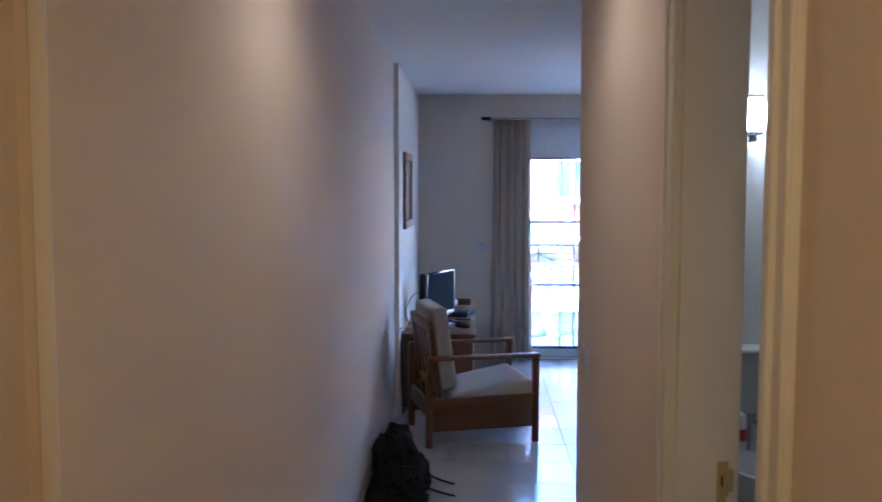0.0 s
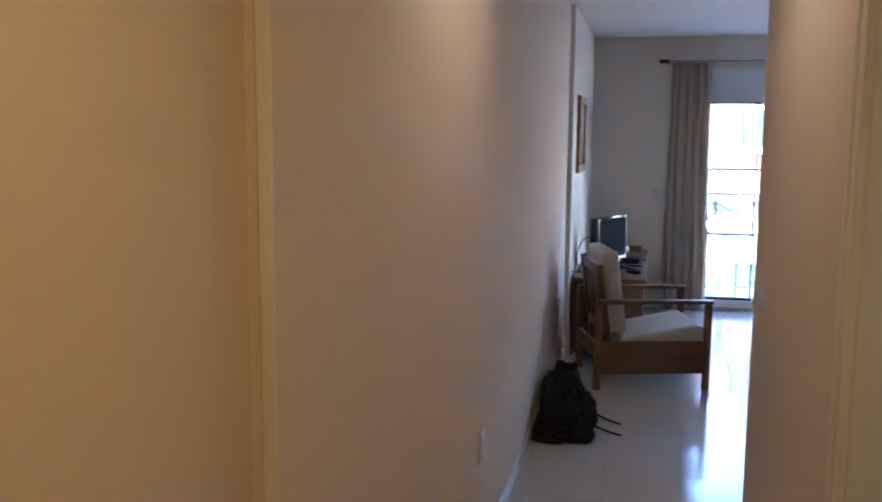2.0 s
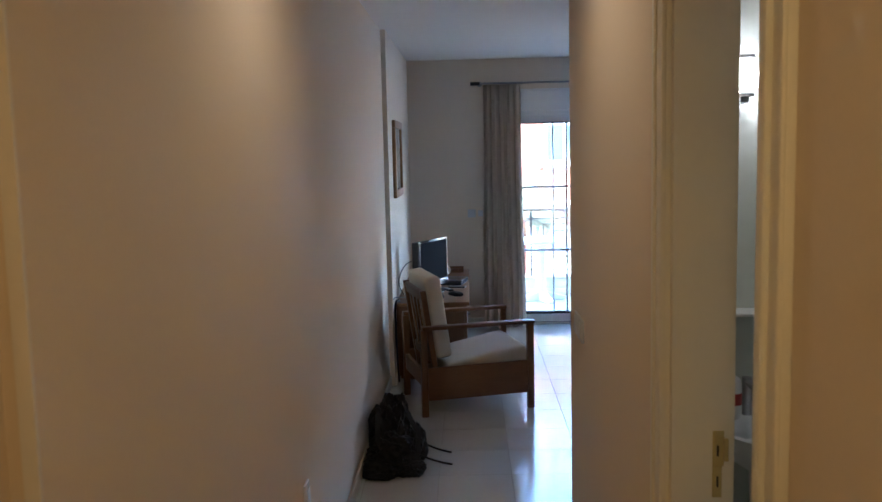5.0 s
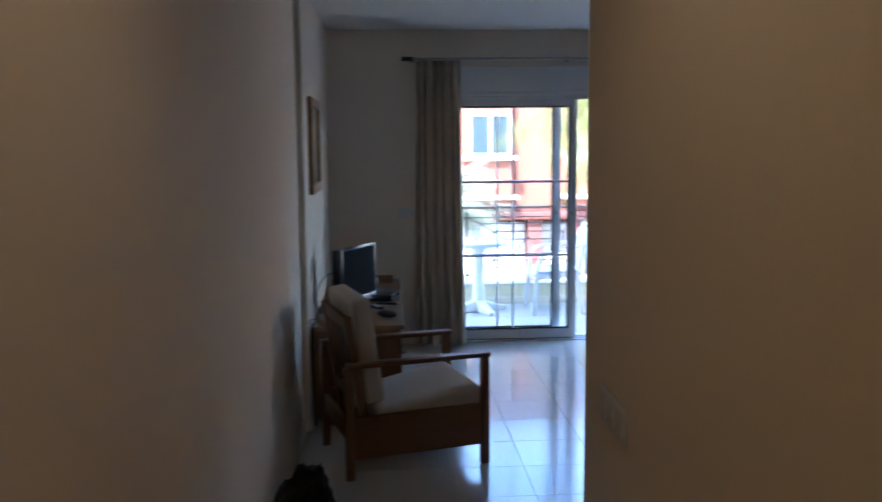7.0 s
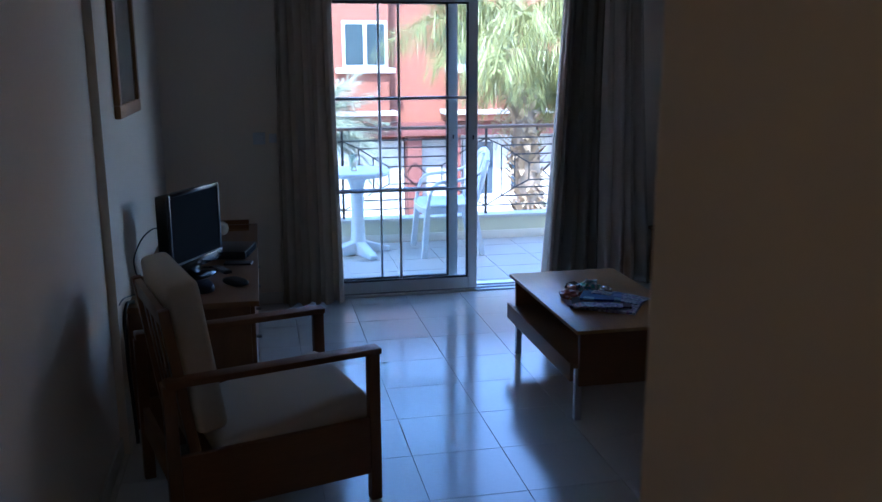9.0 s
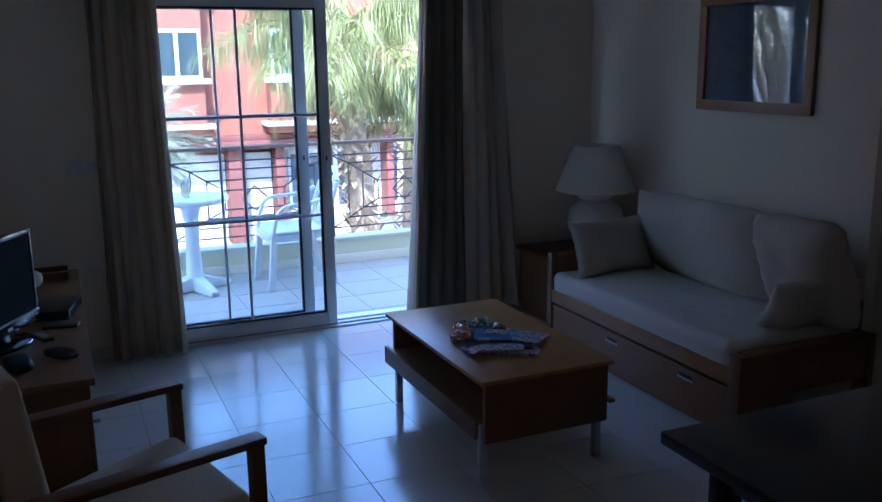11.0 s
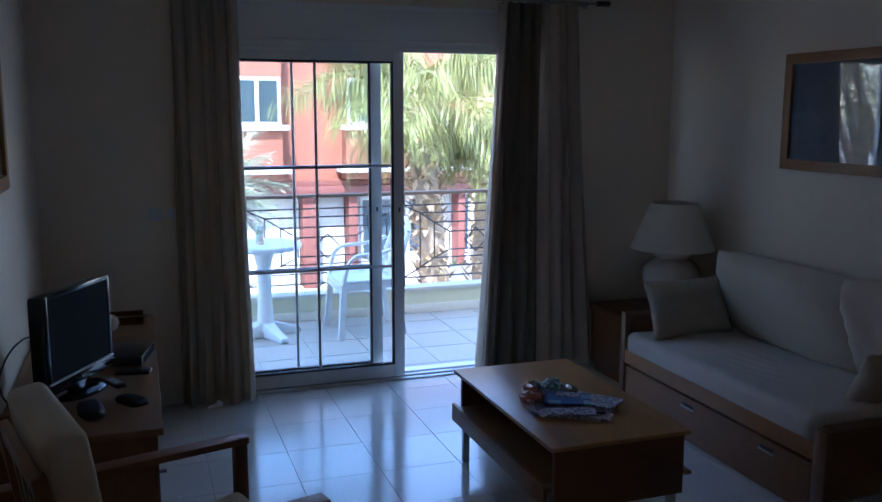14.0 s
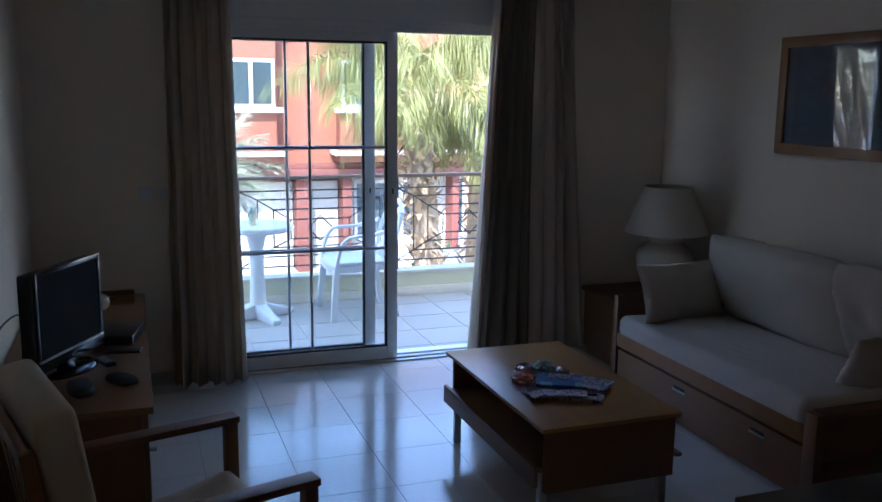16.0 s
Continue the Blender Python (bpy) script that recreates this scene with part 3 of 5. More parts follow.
tv = thing("television", "flat black television with a silver lower edge on the sideboard", "television", pose(0.0245, 7.60, SZ, 0, 0, -27.8))
part("housing", box(bmesh.new(), (-0.078, -0.226, 0.055), (-0.008, 0.226, 0.428), 0.014), BLACK_PLASTIC, tv)
bm = bmesh.new()
box(bm, (-0.012, -0.23, 0.095), (0.0, -0.212, 0.436), 0.004)
box(bm, (-0.012, 0.212, 0.095), (0.0, 0.23, 0.436), 0.004)
box(bm, (-0.012, -0.212, 0.418), (0.0, 0.212, 0.436), 0.004)
part("bezel", bm, GLOSS_PLASTIC, tv, "glossy black surround")
part("chin", box(bmesh.new(), (-0.014, -0.23, 0.045), (0.003, 0.23, 0.090), 0.006), GLOSS_PLASTIC, tv, "glossy black lower bar")
part("screen", box(bmesh.new(), (-0.012, -0.212, 0.095), (-0.004, 0.212, 0.418)), SCREEN, tv, "dark blank screen")
part("lower_edge", box(bmesh.new(), (-0.004, -0.226, 0.089), (0.005, 0.226, 0.096), 0.001), SILVER, tv, "silver strip")
part("badge", box(bmesh.new(), (0.002, -0.016, 0.062), (0.0045, 0.016, 0.074)), SILVER, tv)
part("neck", box(bmesh.new(), (-0.055, -0.045, 0.012), (-0.022, 0.045, 0.10), 0.006), GLOSS_PLASTIC, tv)
bm = bmesh.new()
lathe(bm, [(0.15, 0.0), (0.15, 0.006), (0.142, 0.011), (0.06, 0.018), (0.03, 0.020)], (0, 0, 0), 40)
bmesh.ops.scale(bm, vec=(0.62, 1.0, 1.0), verts=bm.verts)
bmesh.ops.translate(bm, vec=(-0.025, 0, 0), verts=bm.verts)
part("foot", bm, GLOSS_PLASTIC, tv)

# ---- coffee table ----
ct = thing("coffee_table", "brown wooden coffee table with an open shelf and steel legs", "coffee table")
CX0, CX1, CY0, CY1, CZ = 1.712, 2.338, 6.765, 7.865, 0.46
part("top", box(bmesh.new(), (CX0, CY0, CZ - 0.018), (CX1, CY1, CZ), 0.003), LIT_TOP_WOOD, ct)
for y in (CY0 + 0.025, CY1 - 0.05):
    part("end_panel", box(bmesh.new(), (CX0 + 0.028, y, 0.182), (CX1 - 0.014, y + 0.025, CZ - 0.018), 0.002), SHADED_WOOD_X, ct)
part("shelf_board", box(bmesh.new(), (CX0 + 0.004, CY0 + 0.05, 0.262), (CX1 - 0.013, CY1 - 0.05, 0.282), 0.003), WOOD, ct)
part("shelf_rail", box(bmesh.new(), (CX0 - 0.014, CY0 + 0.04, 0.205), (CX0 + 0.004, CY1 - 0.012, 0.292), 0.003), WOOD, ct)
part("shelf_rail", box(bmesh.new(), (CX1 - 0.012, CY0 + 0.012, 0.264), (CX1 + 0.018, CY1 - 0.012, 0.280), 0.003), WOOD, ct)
part("divider", box(bmesh.new(), (2.02, CY0 + 0.05, 0.282), (2.04, CY1 - 0.05, CZ - 0.018)), WOOD, ct)
for x in (CX0 + 0.024, CX1 - 0.052):
    for y in (CY0 + 0.058, CY1 - 0.082):
        part("leg", box(bmesh.new(), (x, y, 0), (x + 0.032, y + 0.032, 0.262), 0.003), STEEL, ct, "grey metal leg")

# ---- sofa ----
SOFA = pose(2.925, 6.655, 0, 0, 0, -0.4)


WOOD_Y = material("reddish_drawer_wood", (0.27, 0.13, 0.055), 0.46, vary=0.22, scale=3, fine=38, bump=0.12, stretch=(6, 0.7, 6))


def sofa():
    """Local x runs back from the front edge, y along the length."""
    ob = thing("sofa", "wooden daybed sofa with pale mattress and a long drawer below", "sofa", SOFA)
    length, depth = 1.68, 0.82
    for y, thick, top in ((0, 0.075, 0.412), (length - 0.045, 0.045, 0.565)):
        for x in (0, depth - 0.045):
            part("post", box(bmesh.new(), (x, y, 0), (x + 0.045, y + thick, top), 0.005), SHADED_WOOD_Z, ob)
        part("arm_panel", box(bmesh.new(), (0.045, y + 0.01, 0.20), (depth - 0.045, y + thick - 0.010, top - 0.022), 0.004), SHADED_WOOD_X, ob)
        part("arm_top", box(bmesh.new(), (0.045, y - 0.004, top - 0.022), (depth - 0.045, y + thick + 0.004, top + 0.004), 0.006), SHADED_WOOD_X, ob)
    part("front_rail", box(bmesh.new(), (0.002, 0.075, 0.263), (0.028, length - 0.045, 0.345), 0.006), OAK, ob, "lighter orange-brown front rail")
    part("seat_deck", box(bmesh.new(), (0.028, 0.075, 0.30), (depth - 0.04, length - 0.045, 0.32)), WOOD, ob)
    part("back_rail", box(bmesh.new(), (depth - 0.04, 0.075, 0.32), (depth - 0.015, length - 0.045, 0.56), 0.004), WOOD, ob)
    drawer = part("drawer", box(bmesh.new(), (0.012, 0.08, 0.012), (0.40, length - 0.05, 0.245), 0.003), WOOD_Y, ob)
    for y in (0.375, 0.998):
        part("recess", box(bmesh.new(), (0.0095, y - 0.045, 0.196), (0.0125, y + 0.045, 0.211), 0.001), GASKET, drawer, "dark finger slot")
        part("handle", box(bmesh.new(), (0.004, y - 0.055, 0.187), (0.0125, y + 0.055, 0.1955), 0.001), STEEL, drawer, "thin metal lip")
    bm = bmesh.new()
    soft_block(bm, (0.0, 0.08, 0.322), (depth - 0.045, length - 0.05, 0.455), 0.045, 0.0, None, 120)
    for v in bm.verts:
        if v.co.z > 0.38:
            fold = math.exp(-((v.co.x - 0.36) / 0.14) ** 2 - ((v.co.y - 0.62) / 0.26) ** 2)
            v.co.z += 0.016 * fold * math.sin(75 * (v.co.x * 1.0 + v.co.y * 0.22)) + 0.006 * noise.noise(Vector((v.co.x * 9, v.co.y * 5, 4)))
            v.co.z += 0.012 * noise.noise(Vector((v.co.x * 4, v.co.y * 3, 1)))
    part("mattress", bm, SHEET, ob, smooth=60)
    return ob


sofa()


def cushion(m, w, d, h, label, mat=None, group="sofa cushions", ear=0.07, power=2.6):
    ob = link("cushion", pillow(bmesh.new(), w, d, h, m, ear=ear, power=power), mat or FABRIC, 180)
    return tagged(ob, label, "cushion", group)


def on_sofa(x, y, z, rx, ry, rz):
    return SOFA @ pose(x, y, z, rx, ry, rz)


cushion(on_sofa(0.625, 0.985, 0.69, 0, 70, 0), 0.53, 1.13, 0.23, "large cream back cushion against the wall", ear=0.02, power=5)
cushion(on_sofa(0.585, 0.235, 0.70, 0, 68, 3), 0.56, 0.50, 0.23, "large cream back cushion against the wall", ear=0.02, power=5)
cushion(on_sofa(0.335, 1.495, 0.605, 68, 0, 4), 0.57, 0.35, 0.15, "small cream scatter cushion leaning on the arm")
cushion(on_sofa(0.52, 0.15, 0.545, -60, 0, -10), 0.46, 0.34, 0.14, "small cream scatter cushion by the near arm")

# ---- side table and lamp ----
st = thing("side_table", "small brown wooden bedside cabinet in the corner", "side table")
part("body", box(bmesh.new(), (3.12, 8.60, 0.06), (3.70, 9.02, 0.435), 0.004), WOOD, st)
part("top", box(bmesh.new(), (3.105, 8.575, 0.435), (3.715, 9.04, 0.46), 0.004), SHADED_WOOD_X, st)
drawer = part("drawer", box(bmesh.new(), (3.13, 8.583, 0.27), (3.69, 8.599, 0.425), 0.003), SHADED_WOOD_X, st)
part("handle", box(bmesh.new(), (3.18, 8.570, 0.345), (3.29, 8.583, 0.357), 0.003), STEEL, drawer, "thin metal pull")
part("door", box(bmesh.new(), (3.13, 8.583, 0.07), (3.69, 8.599, 0.262), 0.003), SHADED_WOOD_X, st)
part("base", box(bmesh.new(), (3.14, 8.63, 0.0), (3.68, 9.0, 0.06)), WOOD, st)
lamp_2 = thing("table_lamp", "cream ceramic table lamp with a pale conical shade", "lamp", pose(3.505, 8.685, 0.46))
part("body", lathe(bmesh.new(), [(0.10, 0), (0.11, 0.012), (0.125, 0.06), (0.158, 0.13), (0.178, 0.19), (0.184, 0.235), (0.176, 0.275), (0.15, 0.308), (0.118, 0.33), (0.104, 0.342), (0.118, 0.356), (0.122, 0.372), (0.10, 0.388), (0.05, 0.394)], sides=48), CERAMIC, lamp_2)
part("stem", tube(bmesh.new(), (0, 0, 0.39), (0, 0, 0.53), 0.012), BRASS, lamp_2)
part("shade", lathe(bmesh.new(), [(0.265, 0.402), (0.146, 0.695), (0.142, 0.695), (0.261, 0.402)], sides=56), SHADE, lamp_2, "pale cream fabric shade")

# ---- pictures ----


def picture(name, label, m, w, h, art):
    """Local x along the wall, y out of it, z up, from the lower corner."""
    ob = thing(name, label, "picture", m)
    f = 0.058
    for a, b in (((0, 0, 0), (w, 0.028, f)), ((0, 0, h - f), (w, 0.028, h)), ((0, 0, f), (f, 0.028, h - f)), ((w - f, 0, f), (w, 0.028, h - f))):
        part("frame_side", box(bmesh.new(), a, b, 0.006), OAK, ob)
    part("print", box(bmesh.new(), (f, 0.004, f), (w - f, 0.010, h - f)), art, ob, "faint printed landscape")
    part("glazing", box(bmesh.new(), (f, 0.014, f), (w - f, 0.017, h - f)), GLASS, ob, "reflecting glass")
    return ob


ART_A = material("blue_grey_print", (0.40, 0.42, 0.45), 0.6, vary=0.1, scale=3, fine=14, second=(0.10, 0.13, 0.22), stretch=(1, 1, 3))
ART_B = material("pale_print", (0.55, 0.52, 0.46), 0.6, vary=0.1, scale=3, fine=14, second=(0.25, 0.26, 0.27), stretch=(1, 1, 2))
picture("framed_picture", "oak-framed landscape print behind reflecting glass", pose(EAST, 7.15, 1.41, 0, 0, 90), 0.87, 0.64, ART_A)
picture("framed_picture", "slim oak-framed pale print above the television", pose(LEFT_C, 7.95, 1.41, 0, 0, -90), 0.70, 0.61, ART_B)

# ---- dining table ----
dt = thing("dining_table", "dark wooden dining table with a black top", "table")
part("top", box(bmesh.new(), (1.64, 4.72, 0.715), (2.86, 5.565, 0.75), 0.005), DARK_WOOD, dt)
part("apron", box(bmesh.new(), (1.74, 4.82, 0.63), (2.76, 5.465, 0.715), 0.002), DARK_WOOD, dt)
for x in (1.73, 2.71):
    for y in (4.81, 5.415):
        part("leg", box(bmesh.new(), (x, y, 0), (x + 0.06, y + 0.06, 0.715), 0.004), DARK_WOOD, dt)

# ---- bag ----


def bag():
    ob = thing("backpack", "black nylon backpack slumped against the wall", "backpack", pose(-0.12, 5.16, 0))
    lumps = (("body", (-0.03, 0.14, 0.17), (0.115, 0.14, 0.20), 0.0), ("top_flap", (0.0, 0.15, 0.31), (0.055, 0.075, 0.055), 2.0), ("pocket", (0.0, -0.02, 0.10), (0.14, 0.12, 0.10), 5.0),
             ("side_pocket", (0.11, 0.07, 0.11), (0.065, 0.10, 0.11), 9.0), ("loose_fold", (-0.06, -0.14, 0.045), (0.115, 0.08, 0.055), 13.0), ("loose_fold", (0.08, -0.11, 0.04), (0.09, 0.07, 0.045), 17.0))
    for name, mid, size, seed in lumps:
        bm = bmesh.new()
        bmesh.ops.create_icosphere(bm, subdivisions=5, radius=1)
        for v in bm.verts:
            p = v.co.copy()
            q = p + Vector((seed, 0, 0))
            n = 1 + 0.26 * noise.noise(q * 1.8) + 0.30 * (0.35 - abs(noise.noise(q * 2.9))) + 0.20 * (0.3 - abs(noise.noise(q * 6.5))) + 0.06 * noise.noise(q * 15)
            v.co = Vector((mid[0] + p.x * size[0] * n, mid[1] + p.y * size[1] * n, max(0.0, mid[2] + p.z * size[2] * n)))
            v.co.x = max(v.co.x, -0.165)
        part(name, bm, BAG, ob, smooth=60)
    for pts in (((0.07, 0.05, 0.30), (0.14, -0.02, 0.20), (0.13, -0.10, 0.09), (0.06, -0.17, 0.07)), ((-0.09, 0.02, 0.31), (-0.09, -0.07, 0.20), (-0.05, -0.13, 0.12), (0.03, -0.18, 0.08)), ((-0.02, 0.10, 0.36), (0.0, 0.06, 0.385), (0.02, 0.10, 0.35))):
        part("shoulder_strap" if len(pts) == 4 else "grab_loop", sweep(bmesh.new(), pts, 0.035 if len(pts) == 4 else 0.02, 0.007, (1, 0.4, 0)), BAG, ob)
    for k, (a, b, c) in enumerate((((0.10, 0.10, 0.14), (0.20, 0.16, 0.05), (0.31, 0.22, 0.008)), ((0.12, -0.05, 0.10), (0.22, 0.0, 0.03), (0.32, 0.02, 0.008)))):
        cu = bmesh.new()
        pts = [Vector(a).lerp(Vector(b), t) .lerp(Vector(b).lerp(Vector(c), t), t) for t in [i / 8 for i in range(9)]]
        for p, q in zip(pts, pts[1:]):
            tube(cu, p, q, 0.006, sides=8)
        part("strap", cu, BAG, ob)
    return ob


bag()

# ---- on the coffee table ----
PAPER = material("glossy_paper", (0.74, 0.74, 0.76), 0.3, vary=0.1, scale=12, fine=40, second=(0.25, 0.28, 0.40))


def magazine(m, w, d, h, label, cover):
    ob = thing("magazine", label, "magazine", m, "magazines on the coffee table")
    part("pages", box(bmesh.new(), (-w / 2 + 0.002, -d / 2 + 0.002, 0.0008), (w / 2 - 0.002, d / 2 - 0.002, h - 0.0008)), PAPER, ob)
    bm = bmesh.new()
    box(bm, (-w / 2, -d / 2, h - 0.001), (w / 2, d / 2, h), 0)
    box(bm, (-w / 2, -d / 2, 0), (w / 2, d / 2, 0.001), 0)
    box(bm, (-w / 2 - 0.001, -d / 2, 0), (-w / 2 + 0.001, d / 2, h), 0)
    part("cover", bm, cover, ob)
    return ob




def printed(name, base, ink, cell, share):
    """Glossy print: blocks of picture and text of cell size over a base colour."""
    m = material(name, base, 0.3, vary=0.1, scale=12, fine=40)
    n, l = m.node_tree.nodes, m.node_tree.links
    tc, vo, gap, mix, hue = n.new("ShaderNodeTexCoord"), n.new("ShaderNodeTexVoronoi"), n.new("ShaderNodeMath"), n.new("ShaderNodeMix"), n.new("ShaderNodeMix")
    vo.distance, vo.inputs["Scale"].default_value = "CHEBYCHEV", 1 / cell
    l.new(tc.outputs["Object"], vo.inputs["Vector"])
    hue.data_type = mix.data_type = "RGBA"
    hue.inputs["Factor"].default_value = 0.22
    hue.inputs["A"].default_value = (*ink, 1)
    l.new(vo.outputs["Color"], hue.inputs["B"])
    gap.operation, gap.inputs[1].default_value = "LESS_THAN", share
    l.new(vo.outputs["Distance"], gap.inputs[0])
    old = n["Principled BSDF"].inputs["Base Color"].links[0].from_socket
    l.new(gap.outputs[0], mix.inputs["Factor"])
    l.new(old, mix.inputs["A"])
    l.new(hue.outputs["Result"], mix.inputs["B"])
    l.new(mix.outputs["Result"], n["Principled BSDF"].inputs["Base Color"])
    return m


COVER_A = printed("blue_cover", (0.07, 0.20, 0.48), (0.30, 0.50, 0.75), 0.09, 0.3)
COVER_B = printed("plum_cover", (0.09, 0.05, 0.055), (0.22, 0.14, 0.12), 0.07, 0.3)
COVER_C = printed("white_cover", (0.66, 0.66, 0.70), (0.16, 0.16, 0.36), 0.016, 0.40)
COVER_D = printed("pink_cover", (0.78, 0.74, 0.76), (0.55, 0.10, 0.12), 0.012, 0.40)
magazine(pose(2.005, 7.13, CZ, 0, 0, 55), 0.23, 0.32, 0.011, "glossy magazine with a pale cover", COVER_C)
magazine(pose(1.985, 7.165, CZ + 0.0115, 0, 0, 70), 0.21, 0.29, 0.009, "glossy magazine with a dark plum cover", COVER_B)
magazine(pose(2.115, 7.165, CZ + 0.021, 0, 0, 38), 0.15, 0.21, 0.004, "white and blue folded leaflet", COVER_C)
magazine(pose(2.00, 7.20, CZ + 0.0255, 0, 0, 64), 0.15, 0.20, 0.009, "small dark blue booklet on the magazines", COVER_A)
for k in range(5):
    magazine(pose(1.905 + 0.010 * k, 7.075 - 0.006 * k, CZ + 0.021 + 0.0018 * k, 0, 0, 88 - 5 * k), 0.075, 0.20, 0.0015, "white printed leaflet fanned out of the pile", COVER_C if k % 2 == 0 else COVER_D)
magazine(pose(2.02, 7.235, CZ + 0.0355, 0, 0, 52), 0.06, 0.10, 0.003, "pale folded card on the booklet", COVER_C)


def crumple(name, label, category, place, size, mat, seed):
    bm = bmesh.new()
    bmesh.ops.create_icosphere(bm, subdivisions=3, radius=1)
    for v in bm.verts:
        p = v.co.copy()
        n = 1 + 0.35 * noise.noise(p * 2.2 + Vector((seed, 0, 0))) + 0.22 * noise.noise(p * 6 + Vector((0, seed, 0)))
        v.co = Vector((p.x * size[0] * n, p.y * size[1] * n, max(0.0, (p.z + 0.6) * size[2] * n)))
    ob = link(name, bm, mat, 15)
    ob.location = place
    return tagged(ob, label, category, "wrappers on the coffee table")


FOIL = material("silver_foil", (0.62, 0.62, 0.66), 0.22, metal=0.8, vary=0.2, scale=30, fine=80)
RED_FOIL = printed("orange_wrapper", (0.60, 0.22, 0.16), (0.75, 0.60, 0.55), 0.03, 0.35)
TEAL_FOIL = printed("teal_wrapper", (0.55, 0.58, 0.62), (0.10, 0.35, 0.36), 0.02, 0.5)
crumple("snack_wrapper", "crumpled orange snack wrapper", "wrapper", (1.875, 7.29, CZ), (0.058, 0.05, 0.034), RED_FOIL, 1)
crumple("snack_wrapper", "crumpled silver foil wrapper", "wrapper", (1.925, 7.39, CZ), (0.045, 0.04, 0.034), FOIL, 2)
crumple("snack_wrapper", "crumpled teal foil wrapper", "wrapper", (2.0, 7.36, CZ), (0.06, 0.05, 0.044), TEAL_FOIL, 3)
crumple("snack_wrapper", "crumpled silver foil wrapper", "wrapper", (2.07, 7.325, CZ), (0.042, 0.034, 0.028), FOIL, 5)

magazine(pose(1.915, 7.215, CZ + 0.0005, 0, 0, 84), 0.12, 0.20, 0.005, "folded brochure with a violet cover", material("violet_cover", (0.28, 0.16, 0.30), 0.3, vary=0.3, scale=14, fine=40, second=(0.55, 0.5, 0.6)))
# ---- on the sideboard ----
box_1 = thing("set_top_box", "black set-top box on the sideboard", "set-top box", pose(0.16, 8.03, SZ, 0, 0, -12))
part("case", box(bmesh.new(), (-0.12, -0.14, 0.004), (0.12, 0.14, 0.05), 0.012), BLACK_PLASTIC, box_1)
part("front_panel", box(bmesh.new(), (0.118, -0.12, 0.012), (0.1215, 0.12, 0.042), 0.001), SCREEN, box_1)
for y in (-0.1, 0.1):
    part("foot", box(bmesh.new(), (-0.09, y - 0.01, 0), (0.09, y + 0.01, 0.006)), BLACK_PLASTIC, box_1)
phone = thing("mobile_phone", "flat dark phone with a bright metal end", "phone", pose(0.21, 7.80, SZ, 0, 0, 80))
part("body", box(bmesh.new(), (-0.035, -0.072, 0), (0.035, 0.072, 0.011), 0.004), BLACK_PLASTIC, phone)
part("end_cap", box(bmesh.new(), (-0.034, -0.0735, 0.001), (0.034, -0.068, 0.0105), 0.002), SILVER, phone, "bright metal end")


def pouch(place, turn, size, seed, label):
    bm = bmesh.new()
    bmesh.ops.create_icosphere(bm, subdivisions=3, radius=1)
    for v in bm.verts:
        p = v.co.copy()
        q = Vector((abs(p.x) ** 0.7 * math.copysign(1, p.x), abs(p.y) ** 0.7 * math.copysign(1, p.y), p.z))
        n = 1 + 0.08 * noise.noise(p * 2 + Vector((seed, 0, 0)))
        v.co = Vector((q.x * size[0] * n, q.y * size[1] * n, max(0, (q.z + 0.75) * size[2] * n)))
    ob = link("camera_pouch", bm, BAG, 180)
    ob.matrix_world = pose(*place, 0, 0, turn)
    return tagged(ob, label, "pouch", "pouches on the sideboard")


pouch((0.205, 7.37, SZ), 38, (0.040, 0.075, 0.019), 2, "small black padded pouch on the sideboard")
pouch((0.06, 7.30, SZ), 10, (0.048, 0.10, 0.022), 6, "larger black padded pouch below the television")
dish = thing("remote_control", "black remote control by the television foot", "remote control", pose(0.13, 7.66, SZ, 0, 0, 25))
part("body", box(bmesh.new(), (-0.022, -0.08, 0), (0.022, 0.08, 0.016), 0.006), BLACK_PLASTIC, dish)
for i in range(5):
    for j in range(3):
        part("button", box(bmesh.new(), (-0.014 + j * 0.011, -0.055 + i * 0.018, 0.0155), (-0.006 + j * 0.011, -0.045 + i * 0.018, 0.018), 0.001), SILVER, dish)
knob = thing("ornament", "small dark round ornament at the wall end", "ornament", pose(0.10, 8.62, SZ))
part("ball", lathe(bmesh.new(), [(0.02, 0), (0.035, 0.015), (0.042, 0.04), (0.035, 0.065), (0.015, 0.08)], sides=20), CERAMIC, knob)
rail_2 = thing("wooden_tray", "low dark wooden tray at the sideboard end", "tray", pose(0.10, 8.80, SZ))
part("tray_base", box(bmesh.new(), (-0.14, -0.09, 0), (0.16, 0.09, 0.012), 0.003), WOOD, rail_2)
for y in (-0.09, 0.078):
    part("tray_side", box(bmesh.new(), (-0.14, y, 0.012), (0.16, y + 0.012, 0.04), 0.003), SHADED_WOOD_X, rail_2)


def cable(label, points, r=0.004, group="television cables"):
    cu = bpy.data.curves.new("cable", "CURVE")
    cu.dimensions, cu.bevel_depth, cu.bevel_resolution = "3D", r, 2
    sp = cu.splines.new("BEZIER")
    sp.bezier_points.add(len(points) - 1)
    for b, p in zip(sp.bezier_points, points):
        b.co, b.handle_left_type, b.handle_right_type = p, "AUTO", "AUTO"
    me = bpy.data.meshes.new_from_object(bpy.data.objects.new("cable", cu))
    me.materials.append(BLACK_PLASTIC)
    return tagged(new("cable", me), label, "cable", group)


